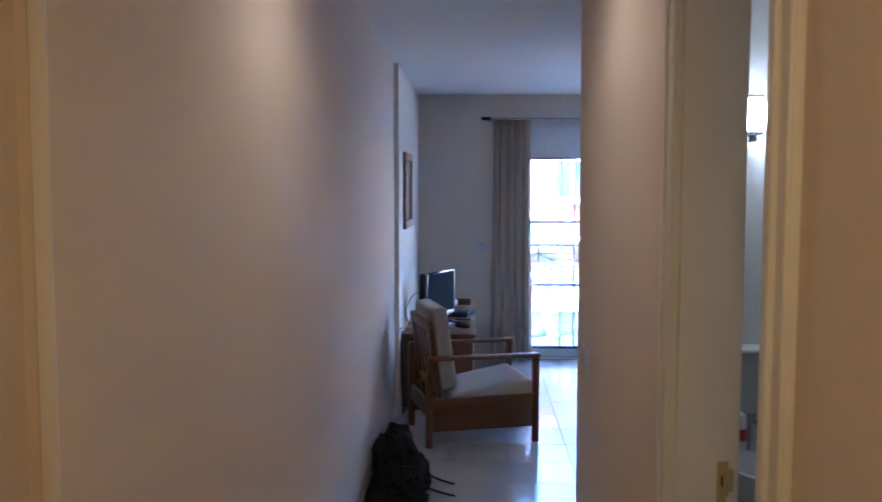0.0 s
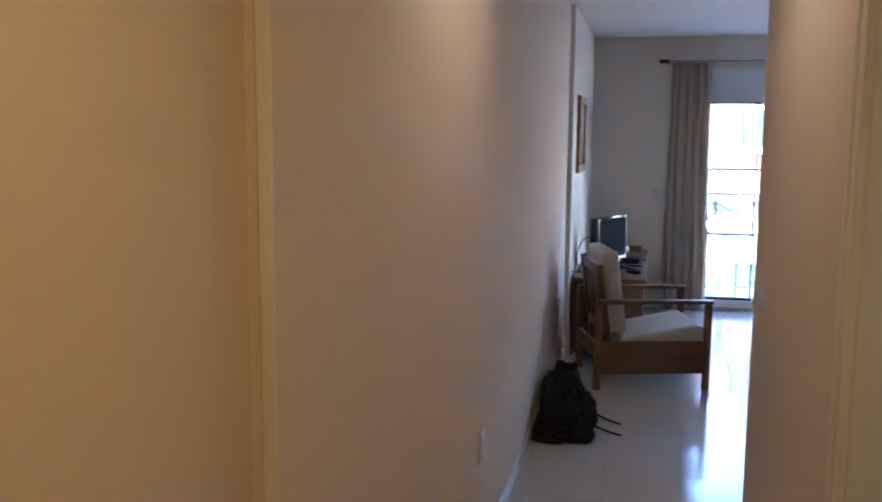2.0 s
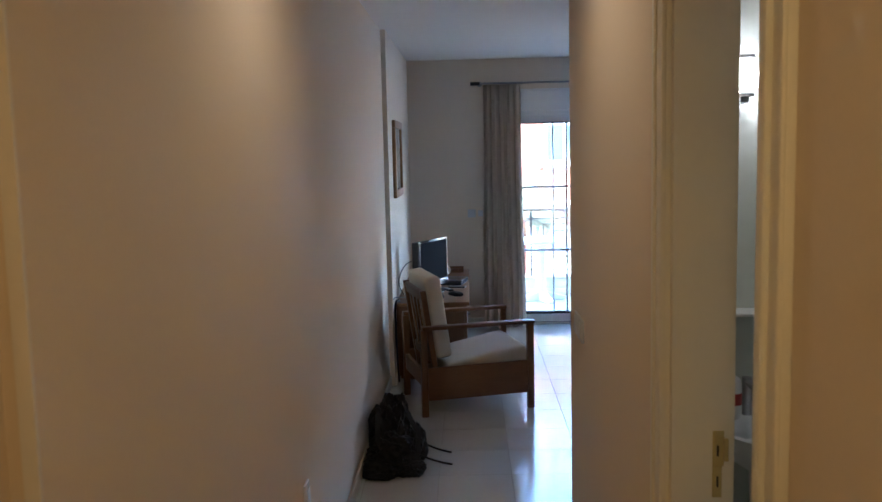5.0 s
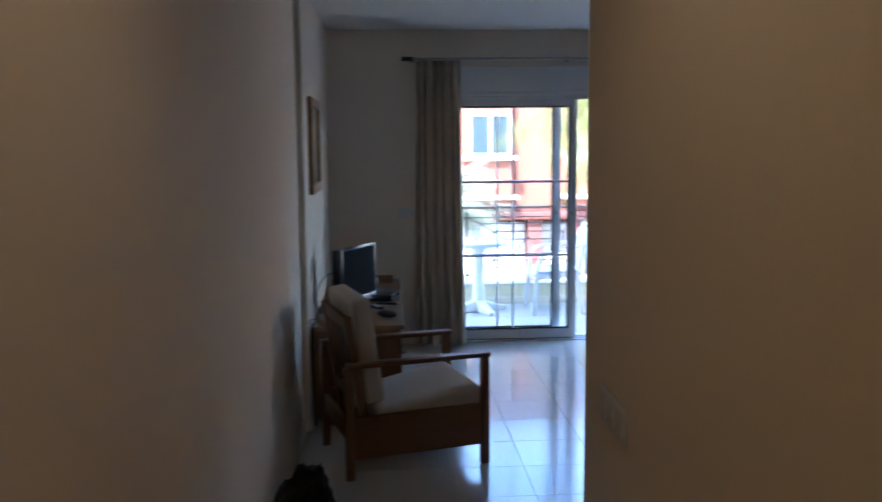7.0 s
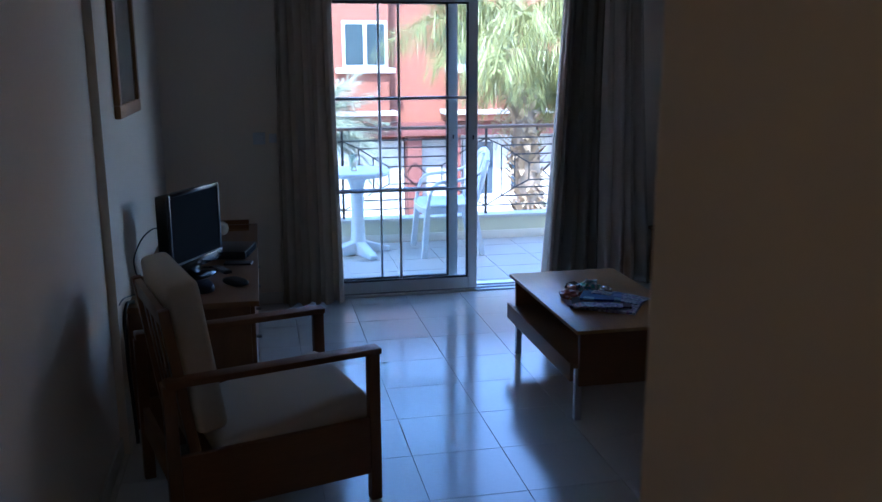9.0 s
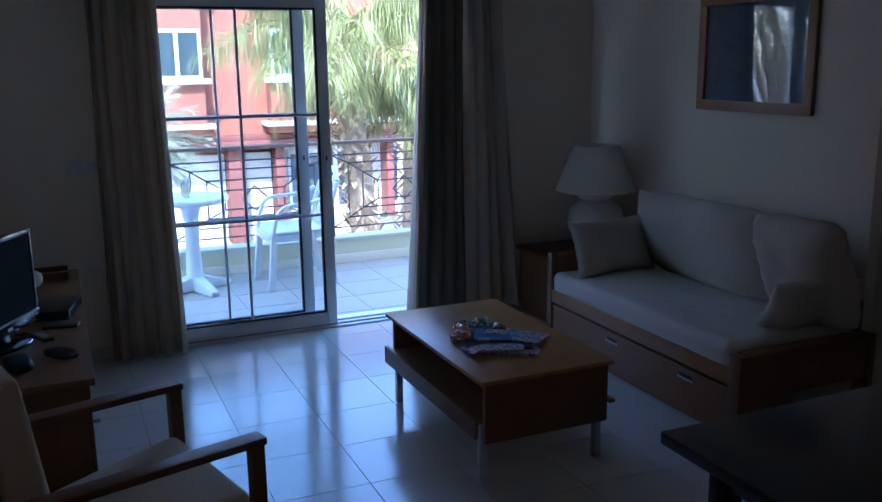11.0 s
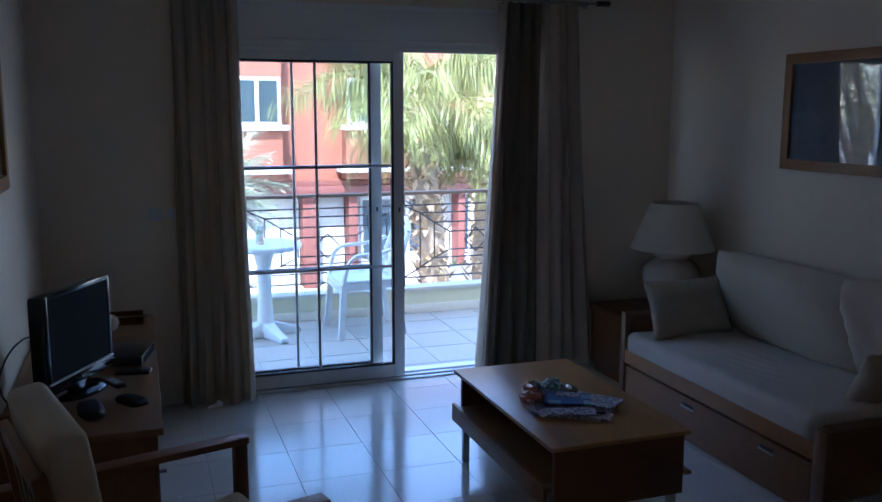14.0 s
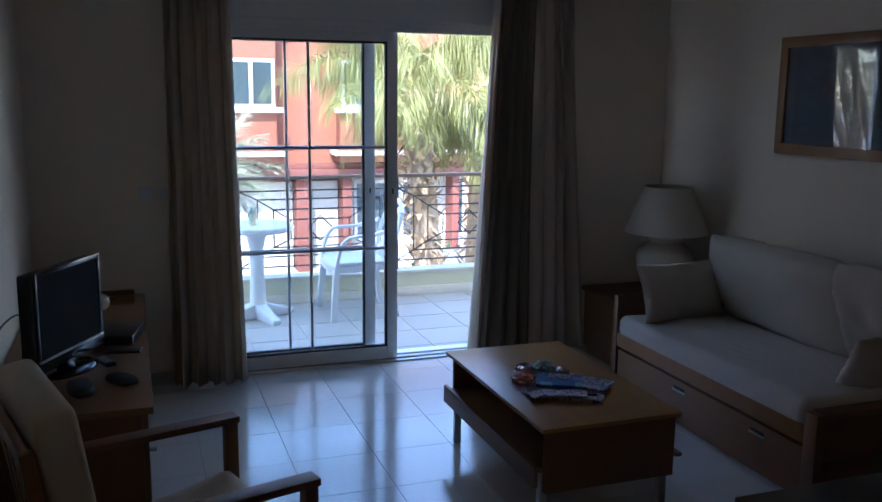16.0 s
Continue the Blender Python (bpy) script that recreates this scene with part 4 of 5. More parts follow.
cable("thin black television cable looping to the wall", [(-0.115, 7.56, 0.84), (-0.17, 7.44, 0.88), (-0.235, 7.35, 0.80), (-0.25, 7.38, 0.70), (-0.22, 7.42, 0.62)], 0.0035)
cable("black power cable hanging behind the armchair", [(-0.235, 7.14, 0.615), (-0.252, 7.03, 0.62), (-0.255, 6.99, 0.45), (-0.25, 7.0, 0.2), (-0.24, 6.98, 0.01)], 0.008)
cable("thin black cable along the wall", [(-0.20, 7.30, 0.615), (-0.245, 7.15, 0.64), (-0.258, 7.02, 0.66), (-0.262, 6.93, 0.66)], 0.0035)
plug = thing("power_adapter", "small pale power adapter behind the television", "adapter", pose(-0.18, 7.42, SZ))
part("case", box(bmesh.new(), (-0.03, -0.025, 0), (0.03, 0.025, 0.045), 0.006), WHITE_PLASTIC, plug)

# ---- balcony ----
BAL = 11.0
wall("balcony_parapet", [((-1.6, BAL, -0.25), (5.4, BAL + 0.14, 0.195))], "low pale yellow balcony parapet", CURB)
solid("balcony_coping", CURB_TOP, (-1.6, BAL - 0.015, 0.195), (5.4, BAL + 0.155, 0.225), "cream coping on the balcony parapet", "coping", 0.006)
solid("balcony_floor", GROUT, (-1.6, OUT, -0.25), (5.4, BAL, -0.004), "cream balcony floor tiles with grey joints", "floor")
solid("balcony_skirting", SKIRT, (-1.6, BAL - 0.012, 0.0), (5.4, BAL - 0.0005, 0.075), "tiled skirting at the parapet foot", "skirting", 0.002)
solid("wall_outside_west", CURB, (-1.75, OUT, -0.25), (-1.6, BAL + 0.155, 0.225), "low pale yellow balcony side parapet", "wall")
solid("wall_outside_east", CURB, (5.4, OUT, -0.25), (5.55, BAL + 0.155, 0.225), "low pale yellow balcony side parapet", "wall")
wall("facade_own", [((-6, OUT - 0.1, -3.0), (-0.6, OUT, 6)), ((EAST + 0.2, OUT - 0.1, -3.0), (9, OUT, 6)), ((-0.6, OUT - 0.1, HIGH + 0.2), (EAST + 0.2, OUT, 6)),
     ((-0.6, OUT - 0.1, -3.0), (EAST + 0.2, OUT, -0.25))], "pale yellow outer wall of the own house", CURB)

RY = BAL + 0.07


def bar(bm, p, q, r=0.0065):
    tube(bm, (p[0], RY, p[1]), (q[0], RY, q[1]), r, sides=8)


def rail_panel(x0, x1):
    ob = thing("balcony_railing", "black iron railing panel with nested rectangles and a diamond", "railing", group="balcony railing panels")
    part("handrail", box(bmesh.new(), (x0, RY - 0.028, 1.02), (x1, RY + 0.028, 1.05), 0.008), RAIL_WOOD, ob, "brown handrail")
    part("post", box(bmesh.new(), (x0 - 0.011, RY - 0.011, 0.225), (x0 + 0.011, RY + 0.011, 1.02), 0.002), IRON, ob)
    for z in (0.30, 0.93):
        bm = bmesh.new()
        bar(bm, (x0, z), (x1, z))
        part("cross_bar", bm, IRON, ob)
    prev = (0.0, 0.30, 0.93)
    for inset, lo, hi in ((0.15, 0.385, 0.86), (0.28, 0.462, 0.775), (0.42, 0.53, 0.69)):
        bm = bmesh.new()
        a, b = x0 + inset, x1 - inset
        for p, q in (((a, lo), (b, lo)), ((a, hi), (b, hi)), ((a, lo), (a, hi)), ((b, lo), (b, hi))):
            bar(bm, p, q)
        part("rectangle", bm, IRON, ob)
        c, d = x0 + prev[0], x1 - prev[0]
        for p, q in (((c, prev[1]), (a, lo)), ((c, prev[2]), (a, hi)), ((d, prev[1]), (b, lo)), ((d, prev[2]), (b, hi))):
            bm = bmesh.new()
            bar(bm, p, q)
            part("corner_stay", bm, IRON, ob)
        prev = (inset, lo, hi)
    bm = bmesh.new()
    mx, mz, r = (x0 + x1) / 2, 0.612, 0.105
    for p, q in (((mx - r, mz), (mx, mz + r)), ((mx, mz + r), (mx + r, mz)), ((mx + r, mz), (mx, mz - r)), ((mx, mz - r), (mx - r, mz))):
        bar(bm, p, q)
    part("diamond", bm, IRON, ob)
    return ob


for k in range(5):
    rail_panel(-1.59 + 1.333 * k, -1.59 + 1.333 * (k + 1))

# ---- balcony furniture ----
bt = thing("balcony_table", "round white plastic balcony table", "table", pose(1.15, 10.60, 0))
bm = bmesh.new()
lathe(bm, [(0.06, 0.665), (0.20, 0.688), (0.265, 0.685), (0.285, 0.70), (0.287, 0.722), (0.275, 0.732), (0.02, 0.728)], sides=40)
part("top", bm, WHITE_PLASTIC, bt)
part("column", lathe(bmesh.new(), [(0.075, 0.06), (0.062, 0.14), (0.054, 0.35), (0.056, 0.55), (0.075, 0.64), (0.11, 0.675)], sides=20), WHITE_PLASTIC, bt)
for k in range(4):
    a = k * math.pi / 2 + 0.35
    bm = bmesh.new()
    m = Matrix.Rotation(a, 4, "Z")
    box(bm, (0.03, -0.045, 0.0), (0.30, 0.045, 0.12), 0.02)
    for v in bm.verts:
        if v.co.x > 0.2:
            v.co.z *= 0.35
            v.co.y *= 0.75
        v.co = m @ v.co
    part("foot", bm, WHITE_PLASTIC, bt)


def plastic_chair(m, label):
    """Local x forward, y across."""
    ob = thing("balcony_chair", label, "chair", m)
    bm = bmesh.new()
    n = 12
    rows = []
    for i in range(n + 1):
        u = i / n
        row = []
        for j in range(n + 1):
            w = (j / n - 0.5)
            row.append(bm.verts.new((0.24 - 0.46 * u, w * (0.50 - 0.06 * u), 0.44 - 0.035 * math.sin(u * math.pi) * (1 - 4 * w * w) + 0.012 * (abs(w) > 0.45) - 0.03 * (u < 0.05))))
        rows.append(row)
    for a, b in zip(rows, rows[1:]):
        for j in range(n):
            bm.faces.new((a[j], a[j + 1], b[j + 1], b[j]))
    seat = part("seat", bm, WHITE_PLASTIC, ob, smooth=60)
    mod = seat.modifiers.new("thickness", "SOLIDIFY")
    mod.thickness = 0.02
    part("apron", sweep(bmesh.new(), [(-0.19, 0.222, 0.405), (0.10, 0.236, 0.395), (0.20, 0.228, 0.395), (0.238, 0.16, 0.395), (0.243, 0.0, 0.395), (0.238, -0.16, 0.395), (0.20, -0.228, 0.395), (0.10, -0.236, 0.395), (-0.19, -0.222, 0.405)], 0.06, 0.012, (0, 0, 1)), WHITE_PLASTIC, ob)
    for sx, sy, k in ((0.205, 0.235, 0.035), (0.205, -0.235, 0.035), (-0.20, 0.20, -0.07), (-0.20, -0.20, -0.07)):
        bm = bmesh.new()
        sweep(bm, [(sx + k * f, sy * (1 + 0.13 * f), 0.43 * (1 - f)) for f in (0, 0.25, 0.5, 0.75, 1.0)], [0.085, 0.066, 0.054, 0.046, 0.04], 0.045)
        part("leg", bm, WHITE_PLASTIC, ob)
    for s in (1, -1):
        bm = bmesh.new()
        sweep(bm, [(0.215, s * 0.25, 0.42), (0.195, s * 0.262, 0.52), (0.165, s * 0.268, 0.60), (0.12, s * 0.272, 0.640), (0.05, s * 0.272, 0.652), (-0.08, s * 0.268, 0.658), (-0.19, s * 0.25, 0.685), (-0.26, s * 0.232, 0.715)],
              [0.075, 0.055, 0.05, 0.055, 0.06, 0.058, 0.05, 0.045], 0.022)
        part("armrest", bm, WHITE_PLASTIC, ob)
    bm = bmesh.new()
    for s in (1, -1):
        pts = [Vector((-0.21, s * 0.21, 0.42)), Vector((-0.26, s * 0.235, 0.62)), Vector((-0.32, s * 0.20, 0.80)), Vector((-0.345, s * 0.10, 0.87)), Vector((-0.35, 0, 0.885))]
        for p, q in zip(pts, pts[1:]):
            tube(bm, p, q, 0.02, sides=10)
    part("back_frame", bm, WHITE_PLASTIC, ob)
    for j in range(5):
        y = -0.14 + 0.07 * j
        h = 0.86 - 0.35 * abs(y)
        bm = bmesh.new()
        box(bm, (-0.008, -0.022, 0), (0.008, 0.022, 1.0), 0.003)
        for v in bm.verts:
            t = v.co.z
            v.co = Vector((v.co.x - 0.215 - 0.125 * t, v.co.y * (0.8 + 0.3 * t) + y * (0.85 + 0.2 * t), 0.43 + (h - 0.43) * t))
        part("back_slat", bm, WHITE_PLASTIC, ob)
    return ob


plastic_chair(pose(1.915, 10.555, 0, 0, 0, 180), "white plastic garden armchair on the balcony")
tumbler = thing("drinking_glass", "clear drinking glass on the balcony table", "glass", pose(1.12, 10.56, 0.728))
part("bowl", lathe(bmesh.new(), [(0.03, 0), (0.033, 0.006), (0.037, 0.14), (0.034, 0.14), (0.030, 0.012)], sides=24), glass("blue_glass", (0.7, 0.85, 0.9)), tumbler)

# ---- outside ----
GROUND = material("street_paving", (0.42, 0.40, 0.37), 0.9, vary=0.12, scale=0.4, fine=30, bump=0.2)
SALMON = material("salmon_render", (0.25, 0.088, 0.052), 0.85, vary=0.06, scale=0.5, fine=25, bump=0.2)
MAROON = material("maroon_band", (0.16, 0.05, 0.038), 0.7, vary=0.1, scale=1, fine=25)
HOUSE_WHITE = material("white_window_paint", (0.53, 0.53, 0.52), 0.5, vary=0.04, scale=1, fine=25)
HOUSE_GLASS = material("far_window_glass", (0.06, 0.08, 0.10), 0.08, vary=0.2, scale=1)
HOUSE_CURTAIN = material("far_curtain", (0.055, 0.075, 0.08), 0.6, vary=0.3, scale=2.2, fine=4, second=(0.006, 0.010, 0.012), stretch=(3.2, 1, 0.1))
HOUSE_CURTAIN.node_tree.nodes["Principled BSDF"].inputs["Specular IOR Level"].default_value = 0.1
PEACH = material("peach_render", (0.72, 0.47, 0.26), 0.85, vary=0.06, scale=0.5, fine=25)
LOW_WALL = material("white_garden_wall", (0.62, 0.56, 0.51), 0.85, vary=0.08, scale=1, fine=20)

bm = bmesh.new()
bmesh.ops.create_grid(bm, x_segments=2, y_segments=2, size=400)
bmesh.ops.translate(bm, vec=(0, 300, -3.0), verts=bm.verts)
tagged(link("ground", bm, GROUND), "pale paved street and ground", "ground", kind="structure")
solid("garden_wall", LOW_WALL, (6.2, 22.2, -3.0), (30, 22.45, -1.75), "low white garden wall by the street", "wall", 0.02)

HY = 27.0
house = thing("house", "salmon-red two-storey house with white windows and garages", "house")
part("wall", box(bmesh.new(), (-12, HY, -0.42), (9.3, HY + 8, 6.2)), SALMON, house)
part("wall", box(bmesh.new(), (-12, HY + 0.5, -3.0), (9.3, HY + 8, -0.42)), SALMON, house)
part("band", box(bmesh.new(), (-12.1, HY - 0.35, -0.46), (9.4, HY + 0.5, -0.24), 0.02), MAROON, house, "dark maroon band")
part("band", box(bmesh.new(), (-12.1, HY - 0.25, -0.24), (9.4, HY, -0.10), 0.02), MAROON, house, "dark maroon band")
part("roof", box(bmesh.new(), (-12.4, HY - 0.6, 6.2), (9.7, HY + 8.4, 6.5), 0.05), MAROON, house)
part("wall", box(bmesh.new(), (5.94, HY + 0.44, -3.0), (9.3, HY + 0.499, -0.46)), HOUSE_WHITE, house, "white ground-floor wall")
for x, w in ((-5.8, 0.4), (4.34, 0.4), (5.58, 0.25), (8.72, 0.2), (-0.2, 0.4)):
    part("pillar", box(bmesh.new(), (x, HY - 0.15, -3.0), (x + w, HY + 0.5, -0.46), 0.02), MAROON, house)
for x0, x1 in ((2.1, 4.32), (4.76, 5.56), (-3.0, -0.3), (0.3, 2.0)):
    door = part("garage_door", box(bmesh.new(), (x0, HY + 0.36, -3.0), (x1, HY + 0.498, -0.62), 0.01), HOUSE_WHITE, house, "white garage door")
    for k in range(4):
        z = -2.95 + k * 0.58
        part("panel", box(bmesh.new(), (x0 + 0.12, HY + 0.345, z + 0.05), (x1 - 0.12, HY + 0.362, z + 0.52), 0.01), HOUSE_WHITE, door)
for x0, w in ((6.02, 0.95), (7.35, 0.8), (8.84, 0.44)):
    win = part("window", box(bmesh.new(), (x0, HY + 0.38, -2.3), (x0 + w, HY + 0.438, -0.62), 0.01), HOUSE_WHITE, house, "white-framed window")
    part("pane", box(bmesh.new(), (x0 + 0.08, HY + 0.365, -2.2), (x0 + w - 0.08, HY + 0.379, -0.72)), HOUSE_GLASS, win, "dark glass")


def bay(x0, x1, wx0, wx1):
    b = part("bay", box(bmesh.new(), (x0, HY - 0.55, 0.24), (x1, HY, 5.6), 0.01), SALMON, house, "projecting salmon bay")
    part("ledge", box(bmesh.new(), (x0 - 0.18, HY - 0.75, 0.13), (x1 + 0.18, HY, 0.24), 0.01), HOUSE_WHITE, b, "white ledge")
    part("corbel", box(bmesh.new(), (x0 - 0.02, HY - 0.58, -0.06), (x1 + 0.02, HY, 0.13), 0.01), SALMON, b)
    for z0, z1 in ((1.38, 2.47), (4.1, 5.2)):
        part("sill", box(bmesh.new(), (wx0 - 0.18, HY - 0.72, z0 - 0.15), (wx1 + 0.18, HY - 0.55, z0 - 0.02), 0.01), HOUSE_WHITE, b)
        part("window_frame", box(bmesh.new(), (wx0, HY - 0.60, z0 - 0.02), (wx1, HY - 0.55, z1 + 0.08), 0.01), HOUSE_WHITE, b)
        mid = (wx0 + wx1) / 2
        for a, c in ((wx0 + 0.08, mid - 0.05), (mid + 0.05, wx1 - 0.08)):
            part("pane", box(bmesh.new(), (a, HY - 0.612, z0 + 0.06), (c, HY - 0.598, z1)), HOUSE_CURTAIN, b, "window pane with a drawn curtain")


bay(0.4, 3.80, 2.58, 3.76)
bay(5.45, 8.9, 5.47, 7.2)
bay(-6.0, -2.4, -5.4, -3.6)

peach = thing("house", "peach house with a slatted upper wall", "house")
part("wall", box(bmesh.new(), (9.8, 33, -3.0), (24, 42, 7.2)), PEACH, peach)
for k in range(16):
    z = 0.6 + k * 0.42
    part("slat", box(bmesh.new(), (9.7, 32.85, z), (24.1, 33, z + 0.34), 0.02), PEACH, peach)
part("roof", box(bmesh.new(), (9.4, 32.4, 7.2), (24.4, 42.4, 7.5), 0.05), MAROON, peach)


def leaf_material(name, colour):
    m = material(name, colour, 0.45, vary=0.35, scale=1.2, fine=9)
    b = m.node_tree.nodes["Principled BSDF"]
    b.inputs["Subsurface Weight"].default_value = 0.0
    return m


LEAF = leaf_material("palm_leaf", (0.205, 0.215, 0.06))
LEAF_2 = leaf_material("grey_palm_leaf", (0.36, 0.39, 0.27))
TRUNK = material("palm_trunk", (0.30, 0.23, 0.16), 0.9, vary=0.3, scale=3, fine=14, bump=0.8, stretch=(1, 1, 5))
DEAD = material("dead_frond", (0.34, 0.25, 0.15), 0.9, vary=0.25, scale=3, fine=14)


def blade(bm, p, q, side, width):
    """A folded leaflet from p to q."""
    mid = p.lerp(q, 0.45)
    a, b, c, d = bm.verts.new(p), bm.verts.new(mid + side * width), bm.verts.new(q), bm.verts.new(mid - side * width)
    bm.faces.new((a, b, c))
    bm.faces.new((a, c, d))


def frond(bm, base, way, length, droop, leaf, rnd, count=84, hang=0.5, width=0.018):
    way = Vector(way).normalized()
    side = way.cross(Vector((0, 0, 1))).normalized()
    pts = []
    for i in range(13):
        t = i / 12
        pts.append(base + way * length * t * (1 - 0.25 * droop * t) + Vector((0, 0, -droop * length * t * t * 0.75)))
    for a, b in zip(pts, pts[1:]):
        blade(bm, a, b + (b - a) * 0.8, side, 0.016)
        blade(bm, a, b + (b - a) * 0.8, side.cross(way), 0.014)
    for k in range(count):
        t = 0.14 + 0.86 * k / (count - 1)
        i = min(int(t * 12), 11)
        p = pts[i].lerp(pts[i + 1], t * 12 - i)
        along = (pts[i + 1] - pts[i]).normalized()
        size = leaf * (0.55 + 0.45 * math.sin(math.pi * min(1, t * 0.9 + 0.12))) * rnd.uniform(0.85, 1.15)
        for s in (1, -1):
            out = (side * s * rnd.uniform(0.35, 0.9) + along * rnd.uniform(0.3, 0.9) + Vector((0, 0, rnd.uniform(-0.35, 0.45)))).normalized()
            sag = hang * rnd.uniform(0.55, 1.1)
            m = p + out * size * 0.42
            tip = m + (out * (1 - sag) + Vector((0, 0, -1)) * sag * 1.4).normalized() * size * 0.62
            w = (side * rnd.uniform(-1, 1) + along * rnd.uniform(-1, 1)).normalized()
            blade(bm, p, m, w, width)
            blade(bm, m, tip, w, width * 0.8)


def palm(label, place, crown_z, fronds, length, leaf, mat, seed, trunk_r, hang=0.5, droop=(0.3, 0.95), width=0.018, skirt=0, rise=(-0.35, 1.1), count=84, lean=0.0, low=0):
    rnd = random.Random(seed)
    ob = thing("palm_tree", label, "palm tree", pose(*place))
    height = crown_z - place[2]
    bm = bmesh.new()
    rings = 26
    lathe(bm, [(trunk_r * (1.15 - 0.3 * k / rings) * (1 + (0.07 if k % 2 else -0.04) * rnd.uniform(0.5, 1.3)), height * k / rings) for k in range(rings + 1)], sides=18)
    for v in bm.verts:
        v.co.x += lean * v.co.z / height + 0.06 * math.sin(v.co.z * 0.7) + 0.03 * noise.noise(v.co * 3)
        v.co.y += 0.03 * noise.noise(v.co * 3 + Vector((5, 0, 0)))
    part("trunk", bm, TRUNK, ob)
    if skirt:
        bm = bmesh.new()
        for k in range(skirt):
            a = rnd.uniform(0, 2 * math.pi)
            z = height * rnd.uniform(0.15, 0.93)
            r = trunk_r * 0.95
            p = Vector((lean * z / height + r * math.cos(a), r * math.sin(a), z))
            q = p + Vector((math.cos(a) * rnd.uniform(0.1, 0.35), math.sin(a) * rnd.uniform(0.1, 0.35), rnd.uniform(-0.25, 0.35)))
            blade(bm, p, q, Vector((-math.sin(a), math.cos(a), 0)), 0.06)
        part("dry_sheath", bm, DEAD, ob, "dry brown frond stubs")["kind"] = "stuff"
    bm = bmesh.new()
    for k in range(fronds):
        a = 2 * math.pi * (k * 0.618 + rnd.uniform(-0.05, 0.05))
        up = rnd.uniform(*rise)
        frond(bm, Vector((lean + 0.05 * math.cos(a), 0.05 * math.sin(a), height)), (math.cos(a), math.sin(a), up), length * rnd.uniform(0.8, 1.1), rnd.uniform(*droop), leaf, rnd, count, hang=hang, width=width)
    for k in range(low):
        a = 2 * math.pi * (k * 0.618 + rnd.uniform(-0.05, 0.05))
        frond(bm, Vector((lean, 0, height - 0.1)), (math.cos(a), math.sin(a), rnd.uniform(-0.3, 0.4)), length * rnd.uniform(0.25, 0.45), rnd.uniform(0.5, 1.0), leaf * 0.8, rnd, 50, hang=hang, width=width)
    part("crown", bm, mat, ob)["kind"] = "stuff"
    return ob


palm("tall palm with long drooping green fronds", (5.62, 19.5, -3.0), 1.80, 34, 3.7, 1.0, LEAF, 4, 0.25, hang=0.78, droop=(0.35, 0.8), width=0.0075, skirt=420, rise=(0.25, 1.8), count=120, lean=-0.42, low=24)
palm("smaller grey-green palm beside the balcony", (1.12, 17.5, -3.0), 0.62, 44, 1.3, 0.42, LEAF_2, 11, 0.16, hang=0.15, droop=(0.0, 0.5), width=0.009, rise=(-0.7, 1.3))


palm("palm with arching yellow-green fronds behind the first", (7.0, 20.8, -3.0), 0.95, 40, 2.5, 0.9, LEAF, 21, 0.22, hang=0.75, droop=(0.4, 0.95), width=0.0085, skirt=200, rise=(0.0, 1.5), count=96)


def garden_tree(label, place, height, spread, leaves, seed):
    """A trunk that forks into limbs, each ending in clumps of small leaves."""
    rnd = random.Random(seed)
    ob = thing("tree", label, "tree", pose(*place), "garden trees")
    bm = bmesh.new()
    fork = Vector((0.1, 0.0, height * 0.32))
    tube(bm, (0, 0, 0), fork, 0.20)
    part("trunk", bm, TRUNK, ob)
    tips = []
    for k in range(9):
        a = 2 * math.pi * (k * 0.382) + rnd.uniform(-0.3, 0.3)
        reach = spread * rnd.uniform(0.35, 0.8)
        tip = fork + Vector((math.cos(a) * reach, math.sin(a) * reach, height * rnd.uniform(0.12, 0.6)))
        bend = fork.lerp(tip, 0.5) + Vector((0, 0, 0.25))
        bm = bmesh.new()
        tube(bm, fork, bend, 0.085)
        tube(bm, bend, tip, 0.05)
        for j in range(5):
            end = tip + Vector((rnd.uniform(-1, 1), rnd.uniform(-1, 1), rnd.uniform(-0.7, 0.8))) * spread * 0.42
            tube(bm, bend.lerp(tip, rnd.uniform(0.3, 1)), end, 0.018)
            tips.append(end)
        part("limb", bm, TRUNK, ob)
        tips.append(tip)
    bm = bmesh.new()
    for k in range(leaves):
        c = tips[k % len(tips)]
        p = c + Vector((rnd.gauss(0, 1), rnd.gauss(0, 1), rnd.gauss(0, 0.8))) * spread * 0.15
        q = p + Vector((rnd.uniform(-1, 1), rnd.uniform(-1, 1), rnd.uniform(-1, 0.5))).normalized() * rnd.uniform(0.10, 0.18)
        blade(bm, p, q, Vector((rnd.uniform(-1, 1), rnd.uniform(-1, 1), rnd.uniform(-1, 1))).normalized(), 0.03)
    part("crown", bm, TREE_LEAF, ob)["kind"] = "stuff"
    return ob


TREE_LEAF = leaf_material("small_green_leaf", (0.10, 0.12, 0.045))
garden_tree("bushy green garden tree past the balcony end", (-6.6, 17.6, -3.0), 8.5, 3.0, 5000, 31)
garden_tree("bushy green garden tree past the balcony end", (-11.2, 21.8, -3.0), 10.0, 3.6, 6000, 32)


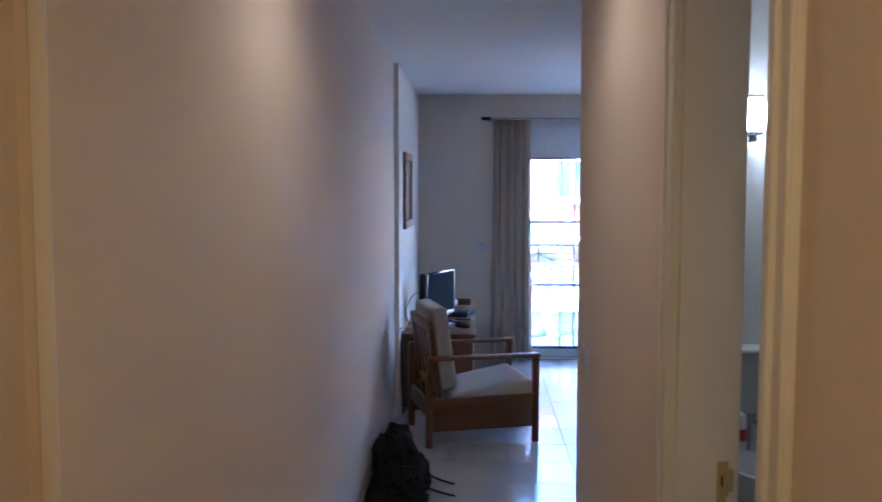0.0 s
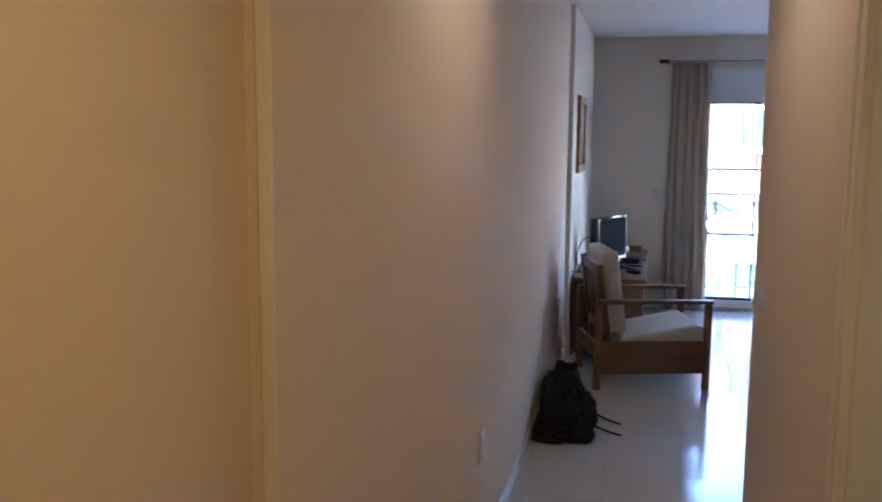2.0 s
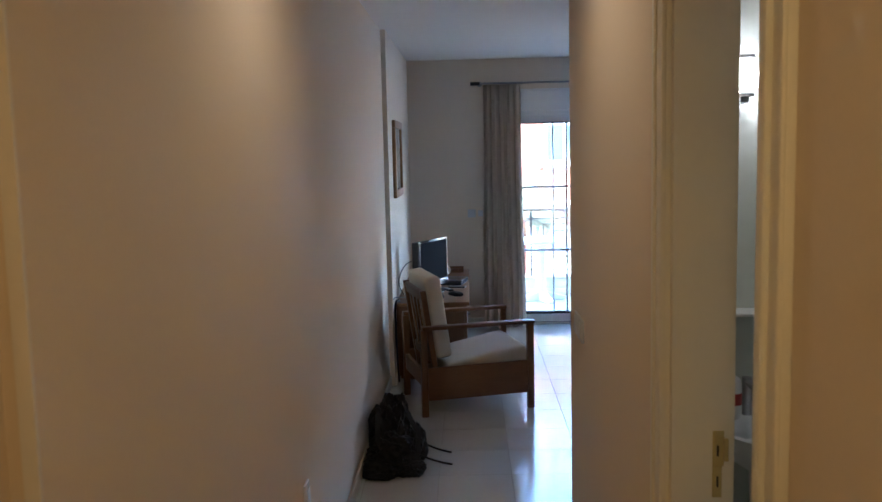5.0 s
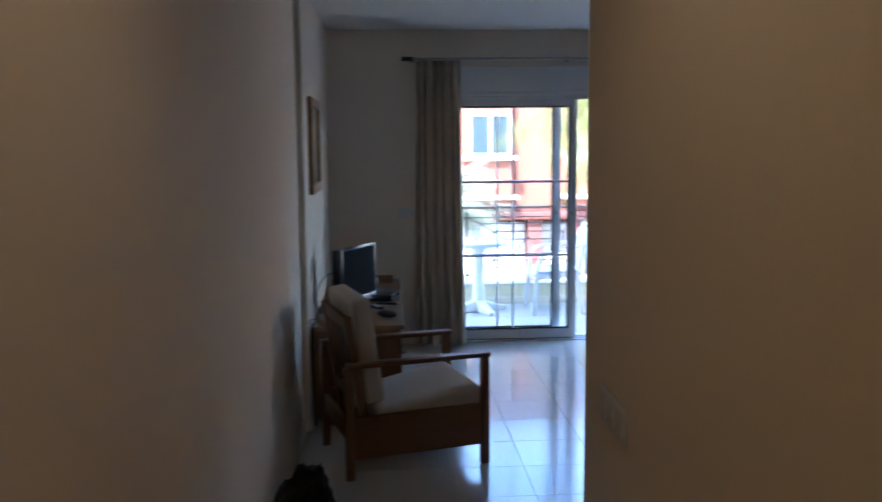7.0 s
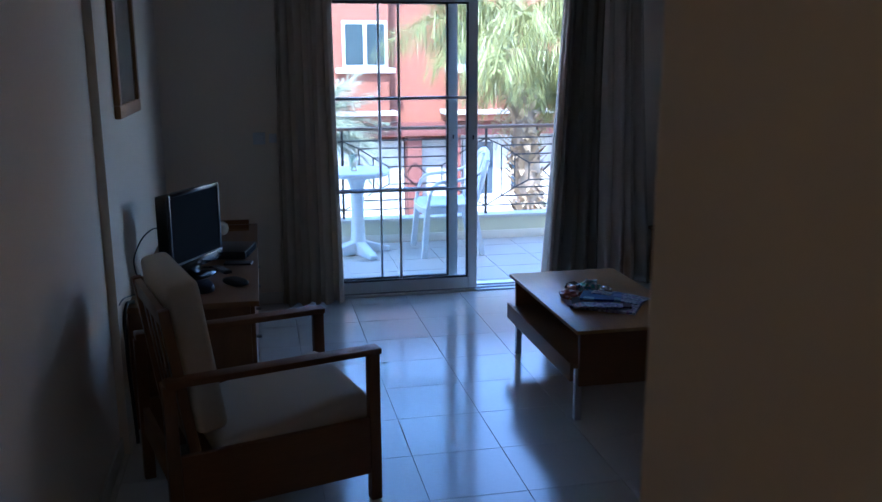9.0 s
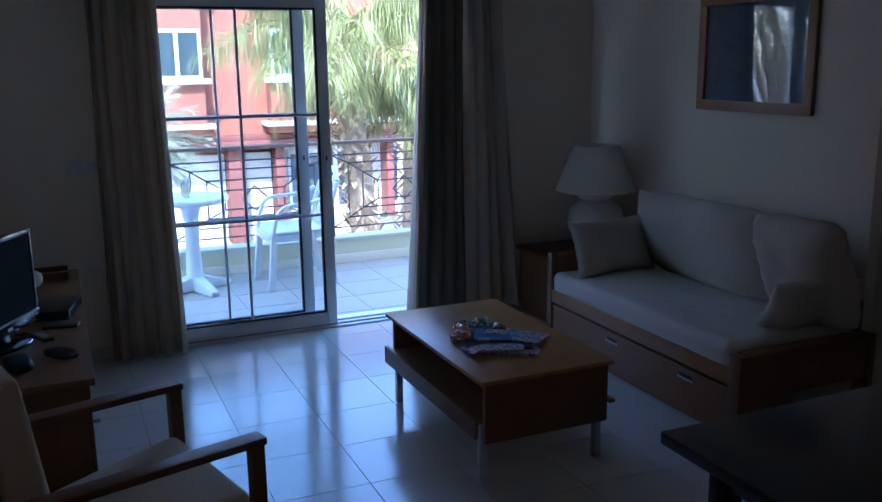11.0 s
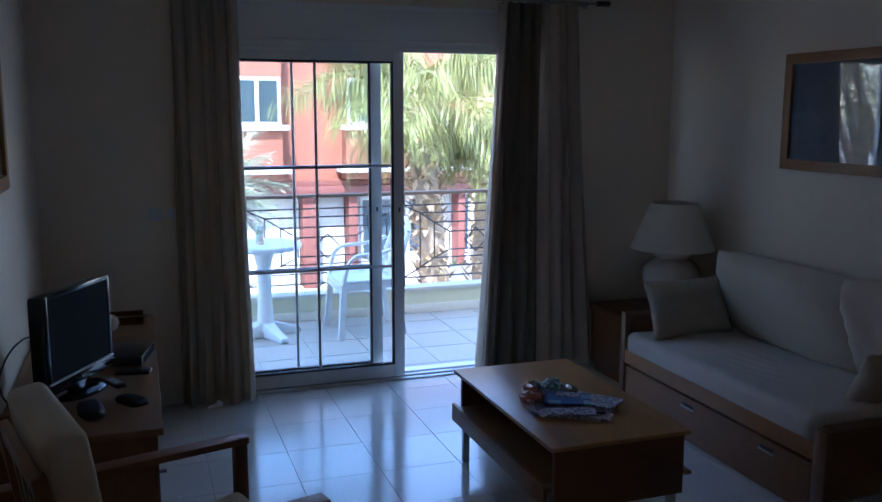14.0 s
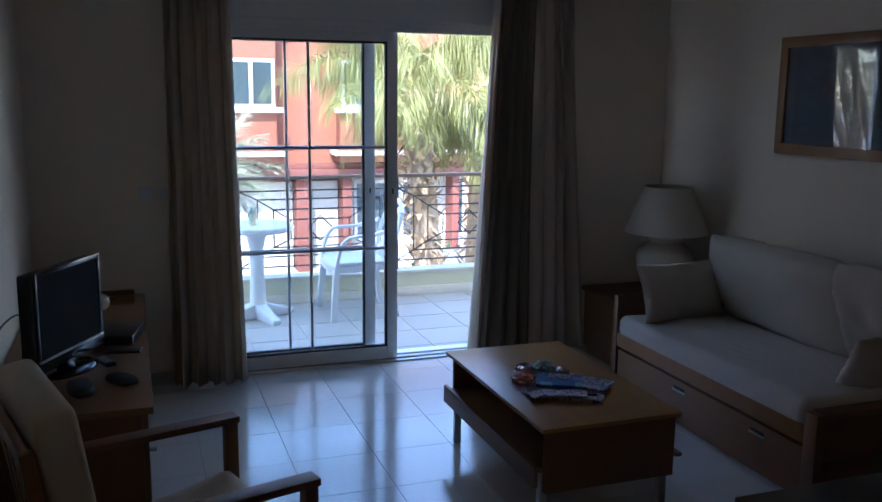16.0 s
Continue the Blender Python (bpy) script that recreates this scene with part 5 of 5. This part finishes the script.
def shrub(place, size, seed, label="low green shrub by the garden wall"):
    rnd = random.Random(seed)
    ob = thing("shrub", label, "shrub", pose(*place), "garden shrubs")
    bm = bmesh.new()
    for k in range(420):
        a, e = rnd.uniform(0, 2 * math.pi), rnd.uniform(-0.1, 1.5)
        r = size * rnd.uniform(0.3, 1.0)
        p = Vector((r * math.cos(a) * math.cos(e), r * math.sin(a) * math.cos(e), r * math.sin(e) * 0.9 + 0.02))
        q = p + Vector((rnd.uniform(-1, 1), rnd.uniform(-1, 1), rnd.uniform(-0.2, 1))).normalized() * size * 0.30
        blade(bm, p, q, Vector((rnd.uniform(-1, 1), rnd.uniform(-1, 1), 0.2)).normalized(), size * 0.05)
    part("foliage", bm, LEAF, ob)
    part("stem", tube(bmesh.new(), (0, 0, 0), (0, 0, size * 0.6), size * 0.06), TRUNK, ob)


for k, (x, y, z, s) in enumerate(((7.2, 22.9, -3.0, 1.25), (8.3, 23.0, -3.0, 1.1), (9.6, 23.0, -3.0, 1.2), (5.2, 21.2, -3.0, 0.8), (11.2, 23.1, -3.0, 1.3))):
    shrub((x, y, z), s, 20 + k)

# ---- floor tiles ----
PITCH, GX, GY = 0.397, 0.925, 8.605


def tile_mesh(w, d, mat):
    bm = bmesh.new()
    box(bm, (-w / 2, -d / 2, -0.006), (w / 2, d / 2, 0), 0)
    bmesh.ops.bevel(bm, geom=[e for e in bm.edges if all(v.co.z > -0.001 for v in e.verts)], offset=0.0008, segments=1, affect="EDGES")
    me = bpy.data.meshes.new("tile")
    bm.to_mesh(me)
    bm.free()
    me.materials.append(mat)
    return me


def lay(owner, x0, x1, y0, y1, gx, gy, pitch, gap, mat, skip=None):
    full = tile_mesh(pitch - gap, pitch - gap, mat)
    cut = {}
    i0, i1 = math.floor((x0 - gx) / pitch), math.ceil((x1 - gx) / pitch)
    j0, j1 = math.floor((y0 - gy) / pitch), math.ceil((y1 - gy) / pitch)
    for i in range(i0, i1):
        for j in range(j0, j1):
            a, b = max(x0, gx + i * pitch + gap / 2), min(x1, gx + (i + 1) * pitch - gap / 2)
            c, d = max(y0, gy + j * pitch + gap / 2), min(y1, gy + (j + 1) * pitch - gap / 2)
            if b - a < 0.01 or d - c < 0.01 or (skip and skip((a + b) / 2, (c + d) / 2)):
                continue
            key = (round(b - a, 3), round(d - c, 3))
            if key == (round(pitch - gap, 3),) * 2:
                me = full
            else:
                me = cut.setdefault(key, None) or tile_mesh(b - a, d - c, mat)
                cut[key] = me
            ob = new("tile", me)
            ob.parent = owner
            ob.location = ((a + b) / 2, (c + d) / 2, 0.0)


lay(bpy.data.objects["floor"], LEFT_A, EAST, -1.6, FAR + 0.012, GX, GY, PITCH, 0.0022, TILE, lambda x, y: y < END and x > RIGHT + 0.1)
lay(bpy.data.objects["balcony_floor"], -1.6, 5.4, OUT + 0.002, BAL - 0.013, 1.0, 9.5, 0.40, 0.008, BALCONY_TILE)
